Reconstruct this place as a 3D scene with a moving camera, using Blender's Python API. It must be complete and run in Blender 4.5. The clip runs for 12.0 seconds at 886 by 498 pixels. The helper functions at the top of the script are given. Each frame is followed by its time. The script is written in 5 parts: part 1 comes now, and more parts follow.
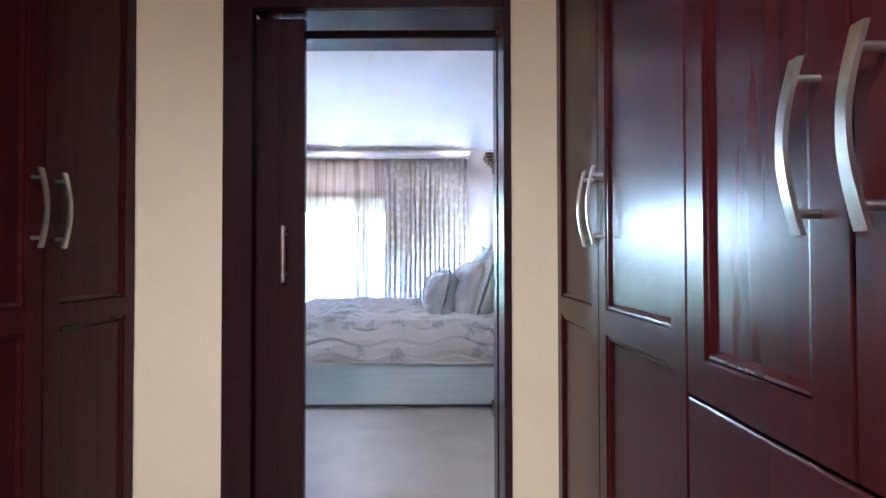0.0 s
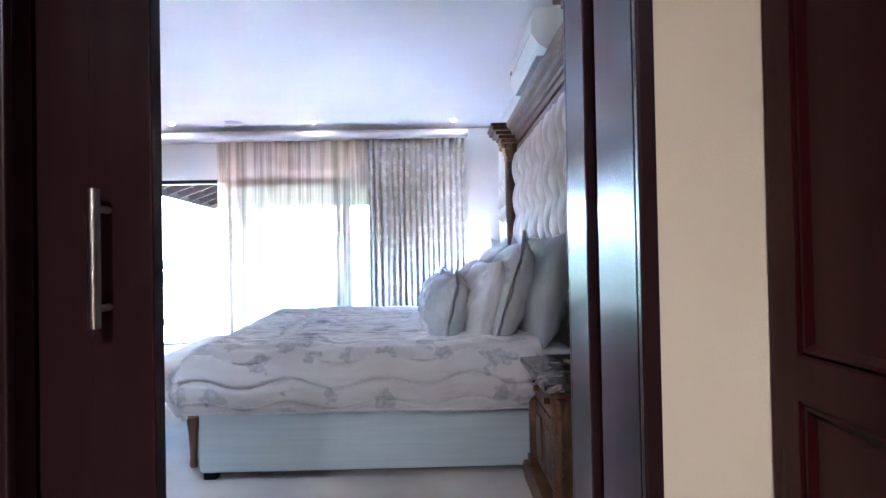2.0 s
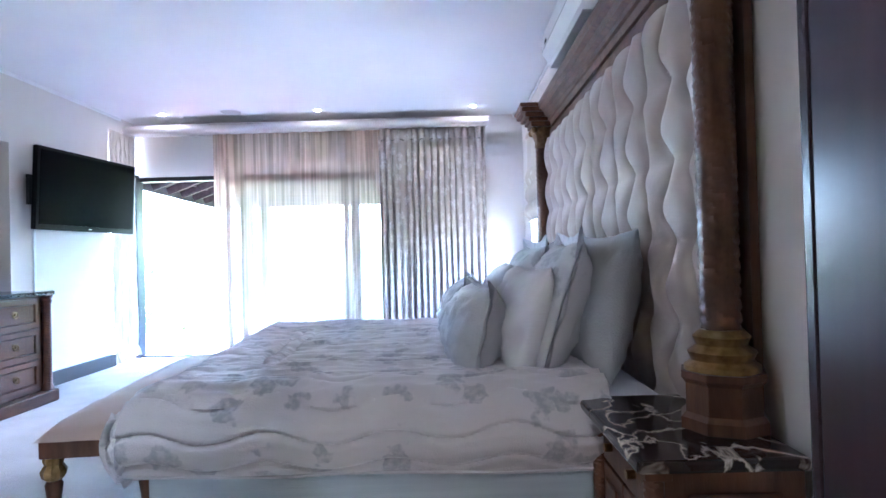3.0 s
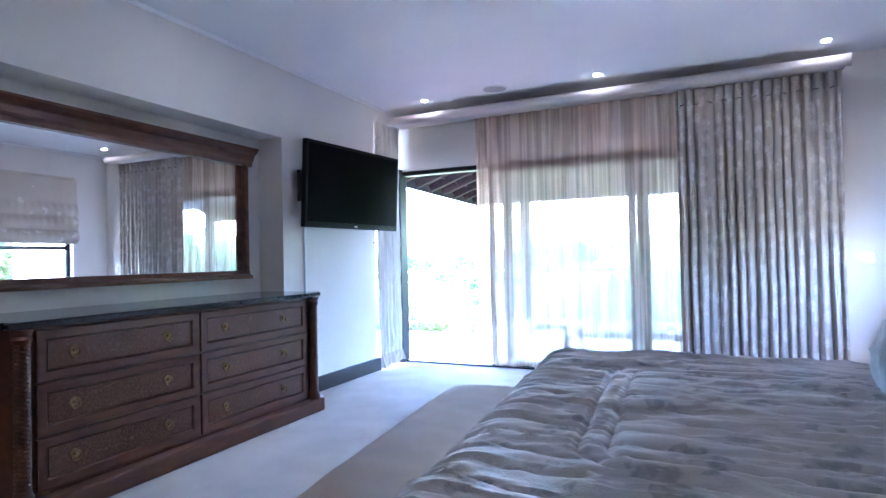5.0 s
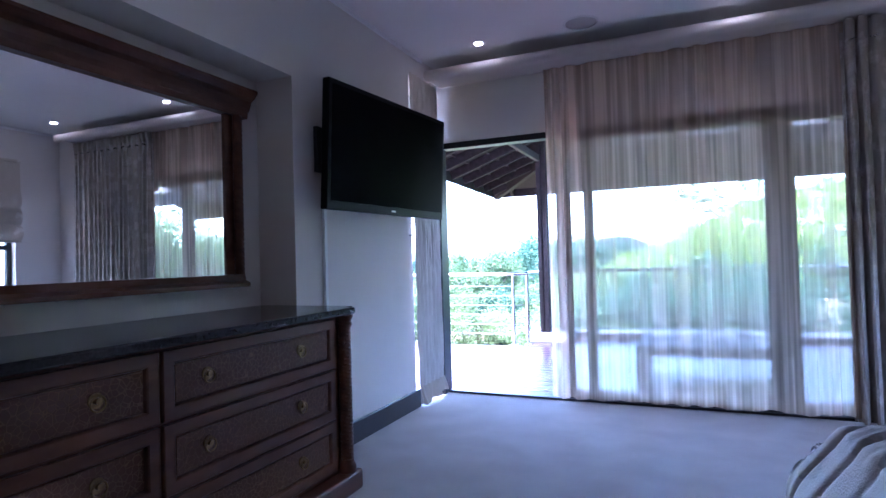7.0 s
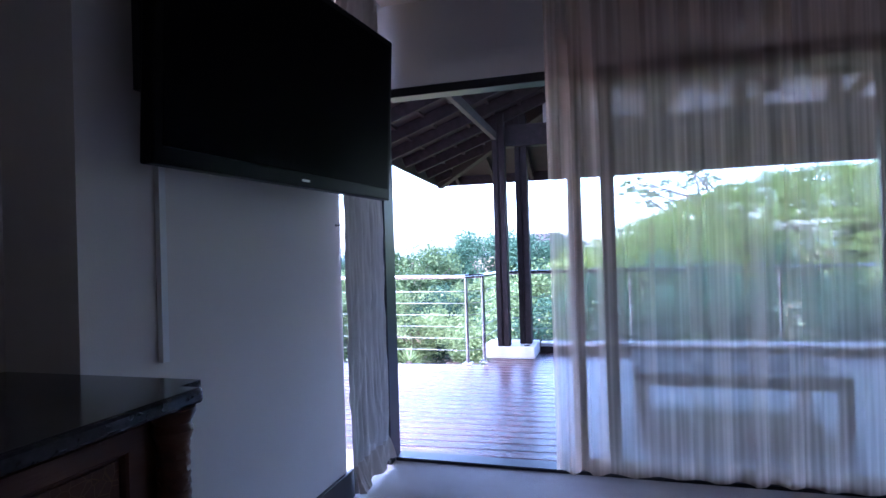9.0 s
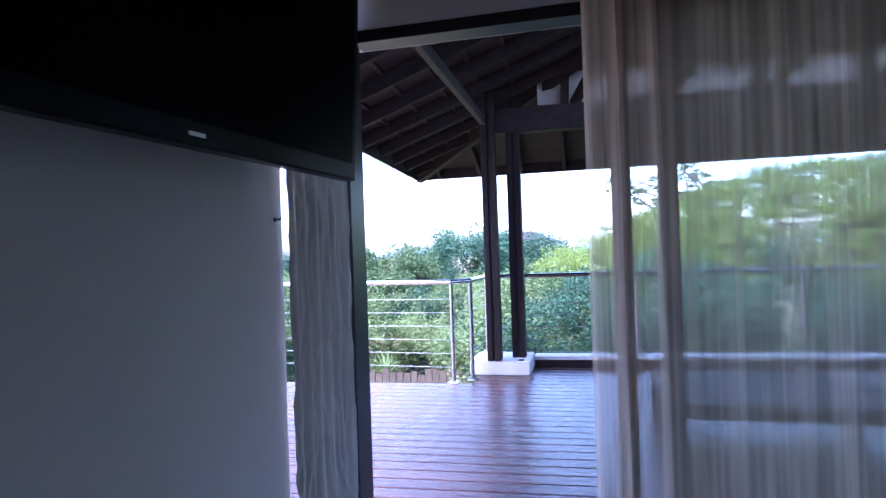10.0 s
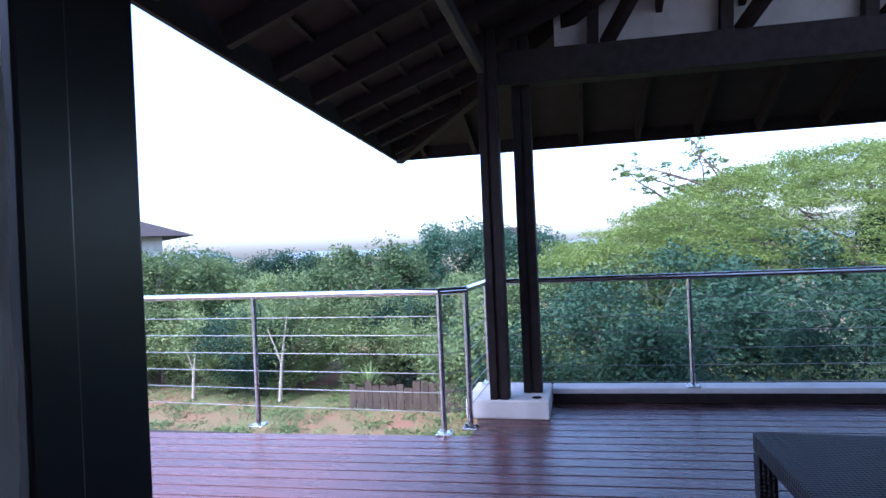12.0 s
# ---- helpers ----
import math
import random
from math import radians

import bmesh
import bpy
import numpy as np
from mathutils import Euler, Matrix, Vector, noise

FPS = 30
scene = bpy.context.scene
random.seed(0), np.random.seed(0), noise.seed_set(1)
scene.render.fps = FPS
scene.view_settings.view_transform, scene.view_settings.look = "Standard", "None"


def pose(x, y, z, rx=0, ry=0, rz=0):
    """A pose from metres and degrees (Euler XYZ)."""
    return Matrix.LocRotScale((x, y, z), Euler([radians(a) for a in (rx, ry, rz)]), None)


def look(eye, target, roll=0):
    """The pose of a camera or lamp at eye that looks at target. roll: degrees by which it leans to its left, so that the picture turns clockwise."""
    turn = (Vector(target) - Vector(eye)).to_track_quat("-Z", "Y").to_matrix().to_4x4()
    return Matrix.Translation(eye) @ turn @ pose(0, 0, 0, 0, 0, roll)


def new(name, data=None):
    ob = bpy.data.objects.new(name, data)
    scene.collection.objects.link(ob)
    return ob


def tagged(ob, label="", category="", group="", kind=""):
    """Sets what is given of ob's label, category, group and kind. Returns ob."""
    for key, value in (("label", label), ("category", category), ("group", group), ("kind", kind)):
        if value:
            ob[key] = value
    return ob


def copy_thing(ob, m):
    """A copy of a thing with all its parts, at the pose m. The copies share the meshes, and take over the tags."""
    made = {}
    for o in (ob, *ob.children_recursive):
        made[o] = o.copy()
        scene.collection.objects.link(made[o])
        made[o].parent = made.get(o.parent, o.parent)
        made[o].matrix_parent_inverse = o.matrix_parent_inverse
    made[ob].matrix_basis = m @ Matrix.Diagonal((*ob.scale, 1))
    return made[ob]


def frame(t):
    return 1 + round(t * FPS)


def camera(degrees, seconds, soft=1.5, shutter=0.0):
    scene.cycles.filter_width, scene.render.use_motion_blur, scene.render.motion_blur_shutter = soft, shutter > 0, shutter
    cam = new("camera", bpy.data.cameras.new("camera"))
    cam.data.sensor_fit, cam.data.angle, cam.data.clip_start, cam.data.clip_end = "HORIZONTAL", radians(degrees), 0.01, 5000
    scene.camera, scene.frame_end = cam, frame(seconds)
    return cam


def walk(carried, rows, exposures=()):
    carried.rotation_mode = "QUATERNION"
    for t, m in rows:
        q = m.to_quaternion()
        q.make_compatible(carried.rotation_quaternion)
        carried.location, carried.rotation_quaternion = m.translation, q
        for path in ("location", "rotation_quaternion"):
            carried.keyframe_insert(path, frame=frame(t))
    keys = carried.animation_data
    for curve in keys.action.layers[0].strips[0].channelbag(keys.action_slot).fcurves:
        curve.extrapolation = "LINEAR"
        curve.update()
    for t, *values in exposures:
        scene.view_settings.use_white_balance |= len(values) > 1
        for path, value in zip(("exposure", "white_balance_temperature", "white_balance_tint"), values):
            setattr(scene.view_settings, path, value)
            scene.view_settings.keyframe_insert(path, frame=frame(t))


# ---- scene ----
cam = camera(75.5, 12.0)
PATH = [
    (0, (0.177, -0.103, 1.083), (0.173, 1.896, 1.122), -0.1),
    (0.5, (0.139, 0.143, 1.095), (0.148, 2.143, 1.127), -0.5),
    (1, (0.15, 0.464, 1.085), (0.164, 2.464, 1.117), -0.6),
    (1.5, (0.135, 0.818, 1.087), (0.158, 2.818, 1.111), -0.9),
    (2, (0.088, 1.168, 1.102), (0.124, 3.168, 1.125), -1.1),
    (2.5, (0.079, 1.542, 1.091), (0.119, 3.542, 1.114), -1.1),
    (2.6, (0.078, 1.625, 1.097), (0.116, 3.625, 1.12), -1.2),
    (4.3, (-0.227, 2.632, 1.173), (-0.819, 4.542, 1.193), -1.4),
    (4.5, (-0.272, 2.757, 1.16), (-0.983, 4.626, 1.187), -1.4),
    (5, (-0.497, 3.037, 1.164), (-1.339, 4.851, 1.197), -1.2),
    (5.5, (-0.781, 3.291, 1.152), (-1.64, 5.097, 1.185), -1.3),
    (6, (-1.111, 3.56, 1.135), (-1.967, 5.367, 1.181), -1.5),
    (6.5, (-1.426, 3.829, 1.16), (-2.273, 5.64, 1.199), -1.6),
    (7, (-1.677, 4.193, 1.15), (-2.473, 6.028, 1.187), -1.6),
    (7.5, (-1.89, 4.55, 1.156), (-2.638, 6.404, 1.186), -1.5),
    (9.5, (-2.566, 6.075, 1.208), (-3.08, 8.007, 1.221), -1.8),
    (10, (-2.719, 6.527, 1.225), (-3.205, 8.467, 1.235), -1.9),
    (10.5, (-2.79, 6.964, 1.246), (-3.273, 8.905, 1.248), -2.2),
    (11, (-2.91, 7.397, 1.234), (-3.359, 9.346, 1.232), -2.2),
    (11.5, (-2.973, 7.826, 1.215), (-3.432, 9.773, 1.216), -2.5),
    (12, (-3.096, 8.224, 1.232), (-3.549, 10.172, 1.229), -2.5),
]

EXPO = [(0, 8.0, 4880, 15), (1.5, 7.85, 4920, 16), (2.7, 7.6, 4930, 17), (4.3, 7.0, 4950, 19), (5.0, 6.55, 4900, 19), (5.5, 6.05, 4840, 21),
        (6.5, 5.35, 4850, 26), (7.7, 4.68, 4950, 31), (9.5, 3.6, 5100, 30), (11, 2.95, 5200, 27), (12, 2.33, 5250, 23)]
walk(cam, [(t, look(e, a, r)) for t, e, a, r in PATH], EXPO)

# ---- light ----
world = bpy.data.worlds.new("sky")
scene.world = world
world.use_nodes = True
wn = world.node_tree
sky = wn.nodes.new("ShaderNodeTexSky")
sky.sky_type, sky.sun_disc = "NISHITA", False
sky.sun_elevation, sky.sun_rotation = radians(57), radians(207)
sky.air_density, sky.dust_density, sky.ozone_density = 1.0, 3.0, 1.5
wn.nodes["Background"].inputs[1].default_value = 0.15
wn.links.new(sky.outputs[0], wn.nodes["Background"].inputs[0])
sun_data = bpy.data.lights.new("sun", "SUN")
sun_data.energy, sun_data.angle, sun_data.color = 1.3, radians(30), (1, 0.95, 0.88)
sun = new("sun", sun_data)
sun.matrix_basis = look((-4, -8, 14), (0, 0, 0))


def lamp(name, x, y, z, watts, colour, size=0.07, wide=80):
    d = bpy.data.lights.new(name, "SPOT")
    d.energy, d.color, d.shadow_soft_size, d.spot_size, d.spot_blend = watts, colour, size / 2, radians(wide), 0.8
    ob = new(name, d)
    ob.matrix_basis = look((x, y, z), (x, y, 0))
    return ob


# ---- materials ----
def mat(name, colour, rough=0.5, metal=0.0, colour2=None, scale=8.0, stretch=(1, 1, 1), bump=0.0, bump_scale=60.0,
        detail=6.0, coat=0.0, random_tint=0.0, spec=0.5, sheen=0.0, rough_var=0.0):
    """A surface whose colour wanders between two shades, with fine relief."""
    m = bpy.data.materials.new(name)
    m.use_nodes = True
    nt = m.node_tree
    n, l = nt.nodes, nt.links
    b = n["Principled BSDF"]
    b.inputs["Roughness"].default_value, b.inputs["Metallic"].default_value = rough, metal
    b.inputs["Coat Weight"].default_value, b.inputs["Coat Roughness"].default_value = coat, 0.12
    b.inputs["Specular IOR Level"].default_value, b.inputs["Sheen Weight"].default_value = spec, sheen
    tc = n.new("ShaderNodeTexCoord")
    mp = n.new("ShaderNodeMapping")
    mp.inputs["Scale"].default_value = stretch
    l.new(tc.outputs["Object"], mp.inputs["Vector"])
    nz = n.new("ShaderNodeTexNoise")
    nz.inputs["Scale"].default_value, nz.inputs["Detail"].default_value = scale, detail
    l.new(mp.outputs[0], nz.inputs["Vector"])
    rp = n.new("ShaderNodeValToRGB")
    c2 = colour2 or tuple(c * 0.82 for c in colour)
    rp.color_ramp.elements[0].position, rp.color_ramp.elements[1].position = 0.32, 0.68
    rp.color_ramp.elements[0].color, rp.color_ramp.elements[1].color = (*c2, 1), (*colour, 1)
    l.new(nz.outputs["Fac"], rp.inputs[0])
    out = rp.outputs[0]
    if random_tint:
        oi = n.new("ShaderNodeObjectInfo")
        hs = n.new("ShaderNodeHueSaturation")
        mr = n.new("ShaderNodeMapRange")
        mr.inputs["To Min"].default_value, mr.inputs["To Max"].default_value = 1 - random_tint, 1 + random_tint
        l.new(oi.outputs["Random"], mr.inputs["Value"])
        l.new(mr.outputs[0], hs.inputs["Value"])
        l.new(out, hs.inputs["Color"])
        out = hs.outputs[0]
    l.new(out, b.inputs["Base Color"])
    if rough_var:
        mr2 = n.new("ShaderNodeMapRange")
        mr2.inputs["To Min"].default_value, mr2.inputs["To Max"].default_value = max(0.02, rough - rough_var), rough + rough_var
        l.new(nz.outputs["Fac"], mr2.inputs["Value"])
        l.new(mr2.outputs[0], b.inputs["Roughness"])
    if bump:
        n2 = n.new("ShaderNodeTexNoise")
        n2.inputs["Scale"].default_value, n2.inputs["Detail"].default_value = bump_scale, 4
        l.new(mp.outputs[0], n2.inputs["Vector"])
        bp = n.new("ShaderNodeBump")
        bp.inputs["Strength"].default_value, bp.inputs["Distance"].default_value = bump, 0.01
        l.new(n2.outputs["Fac"], bp.inputs["Height"])
        l.new(bp.outputs[0], b.inputs["Normal"])
    return m


def fabric_pattern(name, base, spot, scale, size, stretch=(1, 1, 1), rough=0.9, bump=0.25, soft_edge=0.05, scatter=0.85, sheen=0.2):
    """Cloth printed with loose round motifs."""
    m = mat(name, base, rough, 0, tuple(c * 0.93 for c in base), 5, bump=bump, bump_scale=160, sheen=sheen)
    n, l = m.node_tree.nodes, m.node_tree.links
    tc, mp, v = n.new("ShaderNodeTexCoord"), n.new("ShaderNodeMapping"), n.new("ShaderNodeTexVoronoi")
    mp.inputs["Scale"].default_value = stretch
    v.inputs["Scale"].default_value, v.inputs["Randomness"].default_value = scale, scatter
    nz = n.new("ShaderNodeTexNoise")
    nz.inputs["Scale"].default_value = scale * 2.5
    mixv = n.new("ShaderNodeMix")
    mixv.data_type = "VECTOR"
    mixv.inputs["Factor"].default_value = 0.10
    l.new(tc.outputs["Object"], mp.inputs["Vector"])
    l.new(mp.outputs[0], nz.inputs["Vector"])
    l.new(mp.outputs[0], mixv.inputs["A"])
    l.new(nz.outputs["Color"], mixv.inputs["B"])
    l.new(mixv.outputs["Result"], v.inputs["Vector"])
    rp = n.new("ShaderNodeValToRGB")
    rp.color_ramp.elements[0].position, rp.color_ramp.elements[1].position = size, size + soft_edge
    rp.color_ramp.elements[0].color, rp.color_ramp.elements[1].color = (1, 1, 1, 1), (0, 0, 0, 1)
    l.new(v.outputs["Distance"], rp.inputs[0])
    mul = n.new("ShaderNodeMath")
    mul.operation = "MULTIPLY"
    n3 = n.new("ShaderNodeTexNoise")
    n3.inputs["Scale"].default_value = scale * 6
    l.new(mp.outputs[0], n3.inputs["Vector"])
    mr = n.new("ShaderNodeMapRange")
    mr.inputs["From Min"].default_value, mr.inputs["From Max"].default_value = 0.3, 0.6
    mr.inputs["To Min"].default_value, mr.inputs["To Max"].default_value = 0.25, 0.75
    l.new(n3.outputs["Fac"], mr.inputs["Value"])
    l.new(rp.outputs[0], mul.inputs[0])
    l.new(mr.outputs[0], mul.inputs[1])
    mx = n.new("ShaderNodeMix")
    mx.data_type = "RGBA"
    b = n["Principled BSDF"]
    src = b.inputs["Base Color"].links[0].from_socket
    l.new(src, mx.inputs["A"])
    mx.inputs["B"].default_value = (*spot, 1)
    l.new(mul.outputs[0], mx.inputs["Factor"])
    l.new(mx.outputs["Result"], b.inputs["Base Color"])
    return m


def sheer_mat(name, colour, see):
    m = bpy.data.materials.new(name)
    m.use_nodes = True
    n, l = m.node_tree.nodes, m.node_tree.links
    n.remove(n["Principled BSDF"])
    tr, df, ts = n.new("ShaderNodeBsdfTransparent"), n.new("ShaderNodeBsdfDiffuse"), n.new("ShaderNodeBsdfTranslucent")
    df.inputs[0].default_value = ts.inputs[0].default_value = (*colour, 1)
    a, b = n.new("ShaderNodeMixShader"), n.new("ShaderNodeMixShader")
    a.inputs[0].default_value = 0.65
    l.new(df.outputs[0], a.inputs[1])
    l.new(ts.outputs[0], a.inputs[2])
    tc, w = n.new("ShaderNodeTexCoord"), n.new("ShaderNodeTexNoise")
    mp = n.new("ShaderNodeMapping")
    mp.inputs["Scale"].default_value = (6.5, 0, 0.12)
    w.inputs["Detail"].default_value, w.inputs["Roughness"].default_value = 1.2, 0.5
    l.new(tc.outputs["Object"], mp.inputs["Vector"])
    l.new(mp.outputs[0], w.inputs["Vector"])
    mr = n.new("ShaderNodeMapRange")
    mr.inputs["From Min"].default_value, mr.inputs["From Max"].default_value = 0.40, 0.64
    mr.inputs["To Min"].default_value, mr.inputs["To Max"].default_value = 1 - see - 0.11, 1 - see + 0.13
    l.new(w.outputs["Fac"], mr.inputs["Value"])
    l.new(mr.outputs[0], b.inputs[0])
    l.new(tr.outputs[0], b.inputs[1])
    l.new(a.outputs[0], b.inputs[2])
    l.new(b.outputs[0], n["Material Output"].inputs[0])
    return m


def glass_mat():
    m = bpy.data.materials.new("clear_glass")
    m.use_nodes = True
    n, l = m.node_tree.nodes, m.node_tree.links
    n.remove(n["Principled BSDF"])
    tr, gl, fr, mx = (n.new("ShaderNodeBsdfTransparent"), n.new("ShaderNodeBsdfGlossy"), n.new("ShaderNodeLayerWeight"), n.new("ShaderNodeMixShader"))
    pw, ml = n.new("ShaderNodeMath"), n.new("ShaderNodeMath")
    pw.operation, ml.operation = "POWER", "MULTIPLY_ADD"
    fr.inputs["Blend"].default_value, pw.inputs[1].default_value = 0.5, 5.0
    ml.inputs[1].default_value, ml.inputs[2].default_value = 0.9, 0.035
    tr.inputs[0].default_value = (0.93, 0.95, 0.95, 1)
    gl.inputs["Roughness"].default_value = 0.02
    l.new(fr.outputs["Facing"], pw.inputs[0])
    l.new(pw.outputs[0], ml.inputs[0])
    l.new(ml.outputs[0], mx.inputs[0])
    l.new(tr.outputs[0], mx.inputs[1])
    l.new(gl.outputs[0], mx.inputs[2])
    l.new(mx.outputs[0], n["Material Output"].inputs[0])
    return m


def glow_mat(name, colour, strength):
    m = bpy.data.materials.new(name)
    m.use_nodes = True
    b = m.node_tree.nodes["Principled BSDF"]
    b.inputs["Base Color"].default_value = b.inputs["Emission Color"].default_value = (*colour, 1)
    b.inputs["Emission Strength"].default_value = strength
    return m


def crackle_mat(name, colour, line, scale):
    m = mat(name, colour, 0.42, 0, tuple(c * 0.7 for c in colour), 3, (1, 1, 1), spec=0.25)
    n, l = m.node_tree.nodes, m.node_tree.links
    tc, v, rp, mx = n.new("ShaderNodeTexCoord"), n.new("ShaderNodeTexVoronoi"), n.new("ShaderNodeValToRGB"), n.new("ShaderNodeMix")
    v.feature = "DISTANCE_TO_EDGE"
    v.inputs["Scale"].default_value = scale
    l.new(tc.outputs["Object"], v.inputs["Vector"])
    rp.color_ramp.elements[0].position, rp.color_ramp.elements[1].position = 0.01, 0.05
    rp.color_ramp.elements[0].color, rp.color_ramp.elements[1].color = (1, 1, 1, 1), (0, 0, 0, 1)
    l.new(v.outputs["Distance"], rp.inputs[0])
    mx.data_type = "RGBA"
    b = n["Principled BSDF"]
    l.new(b.inputs["Base Color"].links[0].from_socket, mx.inputs["A"])
    mx.inputs["B"].default_value = (*line, 1)
    l.new(rp.outputs[0], mx.inputs["Factor"])
    l.new(mx.outputs["Result"], b.inputs["Base Color"])
    bp = n.new("ShaderNodeBump")
    bp.inputs["Strength"].default_value, bp.inputs["Distance"].default_value = 0.3, 0.002
    bp.invert = True
    l.new(rp.outputs[0], bp.inputs["Height"])
    l.new(bp.outputs[0], b.inputs["Normal"])
    return m


def marble_mat(name, dark, vein):
    m = mat(name, dark, 0.12, 0, tuple(c * 0.6 for c in dark), 4, coat=0.3)
    n, l = m.node_tree.nodes, m.node_tree.links
    tc, nz, rp, mx = n.new("ShaderNodeTexCoord"), n.new("ShaderNodeTexNoise"), n.new("ShaderNodeValToRGB"), n.new("ShaderNodeMix")
    nz.inputs["Scale"].default_value, nz.inputs["Detail"].default_value, nz.inputs["Distortion"].default_value = 3.0, 5, 1.2
    l.new(tc.outputs["Object"], nz.inputs["Vector"])
    e = rp.color_ramp.elements
    e[0].position, e[1].position = 0.475, 0.525
    e[0].color = e[1].color = (0, 0, 0, 1)
    e.new(0.5).color = (1, 1, 1, 1)
    l.new(nz.outputs["Fac"], rp.inputs[0])
    mx.data_type = "RGBA"
    b = n["Principled BSDF"]
    l.new(b.inputs["Base Color"].links[0].from_socket, mx.inputs["A"])
    mx.inputs["B"].default_value = (*vein, 1)
    l.new(rp.outputs[0], mx.inputs["Factor"])
    l.new(mx.outputs["Result"], b.inputs["Base Color"])
    return m


CREAM_WALL = mat("cream_wall_paint", (0.79, 0.69, 0.50), 0.7, 0, (0.75, 0.65, 0.46), 2.5, bump=0.08, bump_scale=220)
WHITE_WALL = mat("warm_white_wall_paint", (0.73, 0.68, 0.64), 0.75, 0, (0.70, 0.65, 0.61), 2, bump=0.08, bump_scale=220)
CEILING = mat("white_ceiling_paint", (0.84, 0.83, 0.83), 0.8, 0, (0.81, 0.80, 0.80), 1.5, bump=0.05, bump_scale=200)
SKIRT = mat("dark_skirting_paint", (0.030, 0.026, 0.028), 0.3, 0, (0.022, 0.019, 0.02), 6)
CARPET = mat("cream_carpet_pile", (0.58, 0.53, 0.49), 0.95, 0, (0.47, 0.42, 0.39), 3.5, bump=0.7, bump_scale=300, sheen=0.3)
TILE = mat("polished_beige_tile", (0.58, 0.47, 0.36), 0.14, 0, (0.54, 0.43, 0.32), 2.2, random_tint=0.04, rough_var=0.05)
GROUT = mat("tile_grout", (0.40, 0.33, 0.26), 0.9)
MAHOGANY = mat("dark_mahogany_lacquer", (0.038, 0.0056, 0.0062), 0.25, 0, (0.027, 0.0042, 0.0046), 3, (7, 7, 0.5), bump=0.008, bump_scale=12, rough_var=0.03, spec=0.10)
FRAME_WOOD = mat("espresso_door_wood", (0.028, 0.012, 0.013), 0.26, 0, (0.023, 0.010, 0.011), 3, (12, 12, 0.6), bump=0.008, bump_scale=30, spec=0.16)
NICKEL = mat("brushed_nickel", (0.62, 0.60, 0.57), 0.28, 1.0, (0.5, 0.48, 0.46), 40)
CABLE = mat("dull_steel_cable", (0.30, 0.31, 0.31), 0.42, 1.0, (0.22, 0.23, 0.23), 30)
STEEL = mat("polished_steel", (0.66, 0.67, 0.68), 0.18, 1.0, (0.58, 0.59, 0.6), 20)
BED_WOOD = mat("carved_walnut", (0.145, 0.064, 0.032), 0.36, 0, (0.070, 0.029, 0.014), 4, (6, 6, 1.2), bump=0.12, bump_scale=40, spec=0.35)
DRESSER_WOOD = mat("brown_dresser_wood", (0.125, 0.047, 0.023), 0.36, 0, (0.065, 0.024, 0.012), 4, (5, 1.0, 5), bump=0.08, bump_scale=40, spec=0.32)
CRACKLE = crackle_mat("crackled_leather_drawer", (0.105, 0.040, 0.019), (0.20, 0.10, 0.05), 46)
GOLD = mat("antique_gold_leaf", (0.42, 0.27, 0.10), 0.38, 0.85, (0.2, 0.12, 0.04), 30)
BRONZE = mat("dark_gilded_carving", (0.26, 0.155, 0.07), 0.4, 0.45, (0.13, 0.07, 0.03), 30)
BRASS = mat("aged_brass", (0.40, 0.26, 0.12), 0.36, 1.0, (0.17, 0.10, 0.045), 30)
MARBLE = marble_mat("black_marble", (0.035, 0.022, 0.02), (0.55, 0.47, 0.38))
STONE_TOP = mat("dark_polished_granite", (0.035, 0.033, 0.035), 0.14, 0, (0.015, 0.014, 0.015), 90, rough_var=0.04)
TUFT = mat("cream_upholstery", (0.52, 0.45, 0.40), 0.75, 0, (0.47, 0.40, 0.355), 6, bump=0.2, bump_scale=250, sheen=0.3)
BENCH_CLOTH = mat("taupe_bench_cloth", (0.52, 0.41, 0.34), 0.85, 0, (0.46, 0.355, 0.295), 5, bump=0.25, bump_scale=260, sheen=0.3)
BASE_CLOTH = mat("pale_blue_valance_cloth", (0.52, 0.59, 0.63), 0.85, 0, (0.46, 0.53, 0.58), 3, (0.6, 1, 14), bump=0.3, bump_scale=26)
DUVET = fabric_pattern("leaf_print_duvet", (0.57, 0.54, 0.545), (0.27, 0.28, 0.31), 7.0, 0.31, rough=0.52, soft_edge=0.07, sheen=0.6)
SHEET = mat("white_bed_linen", (0.61, 0.60, 0.62), 0.8, 0, (0.56, 0.55, 0.57), 4, bump=0.15, bump_scale=200, sheen=0.2)
PILLOW = mat("pale_grey_blue_linen", (0.43, 0.445, 0.475), 0.8, 0, (0.38, 0.395, 0.43), 7, bump=0.25, bump_scale=120, sheen=0.2)
PILLOW_PRINT = fabric_pattern("leaf_print_pillow", (0.54, 0.55, 0.575), (0.34, 0.36, 0.40), 8, 0.34, soft_edge=0.1)
DRAPE = fabric_pattern("printed_drape_cloth", (0.47, 0.415, 0.36), (0.66, 0.62, 0.57), 7.5, 0.22, (1.5, 0.0, 1.0), soft_edge=0.2, scatter=0.7)
LINING = mat("white_curtain_lining", (0.76, 0.72, 0.68), 0.9, 0, (0.66, 0.62, 0.58), 6, (8, 8, 0.6), bump=0.25, bump_scale=45)
SHEER = sheer_mat("cream_sheer_voile", (0.91, 0.73, 0.58), 0.53)
BLIND = fabric_pattern("roman_blind_cloth", (0.60, 0.53, 0.45), (0.80, 0.77, 0.72), 5, 0.16)
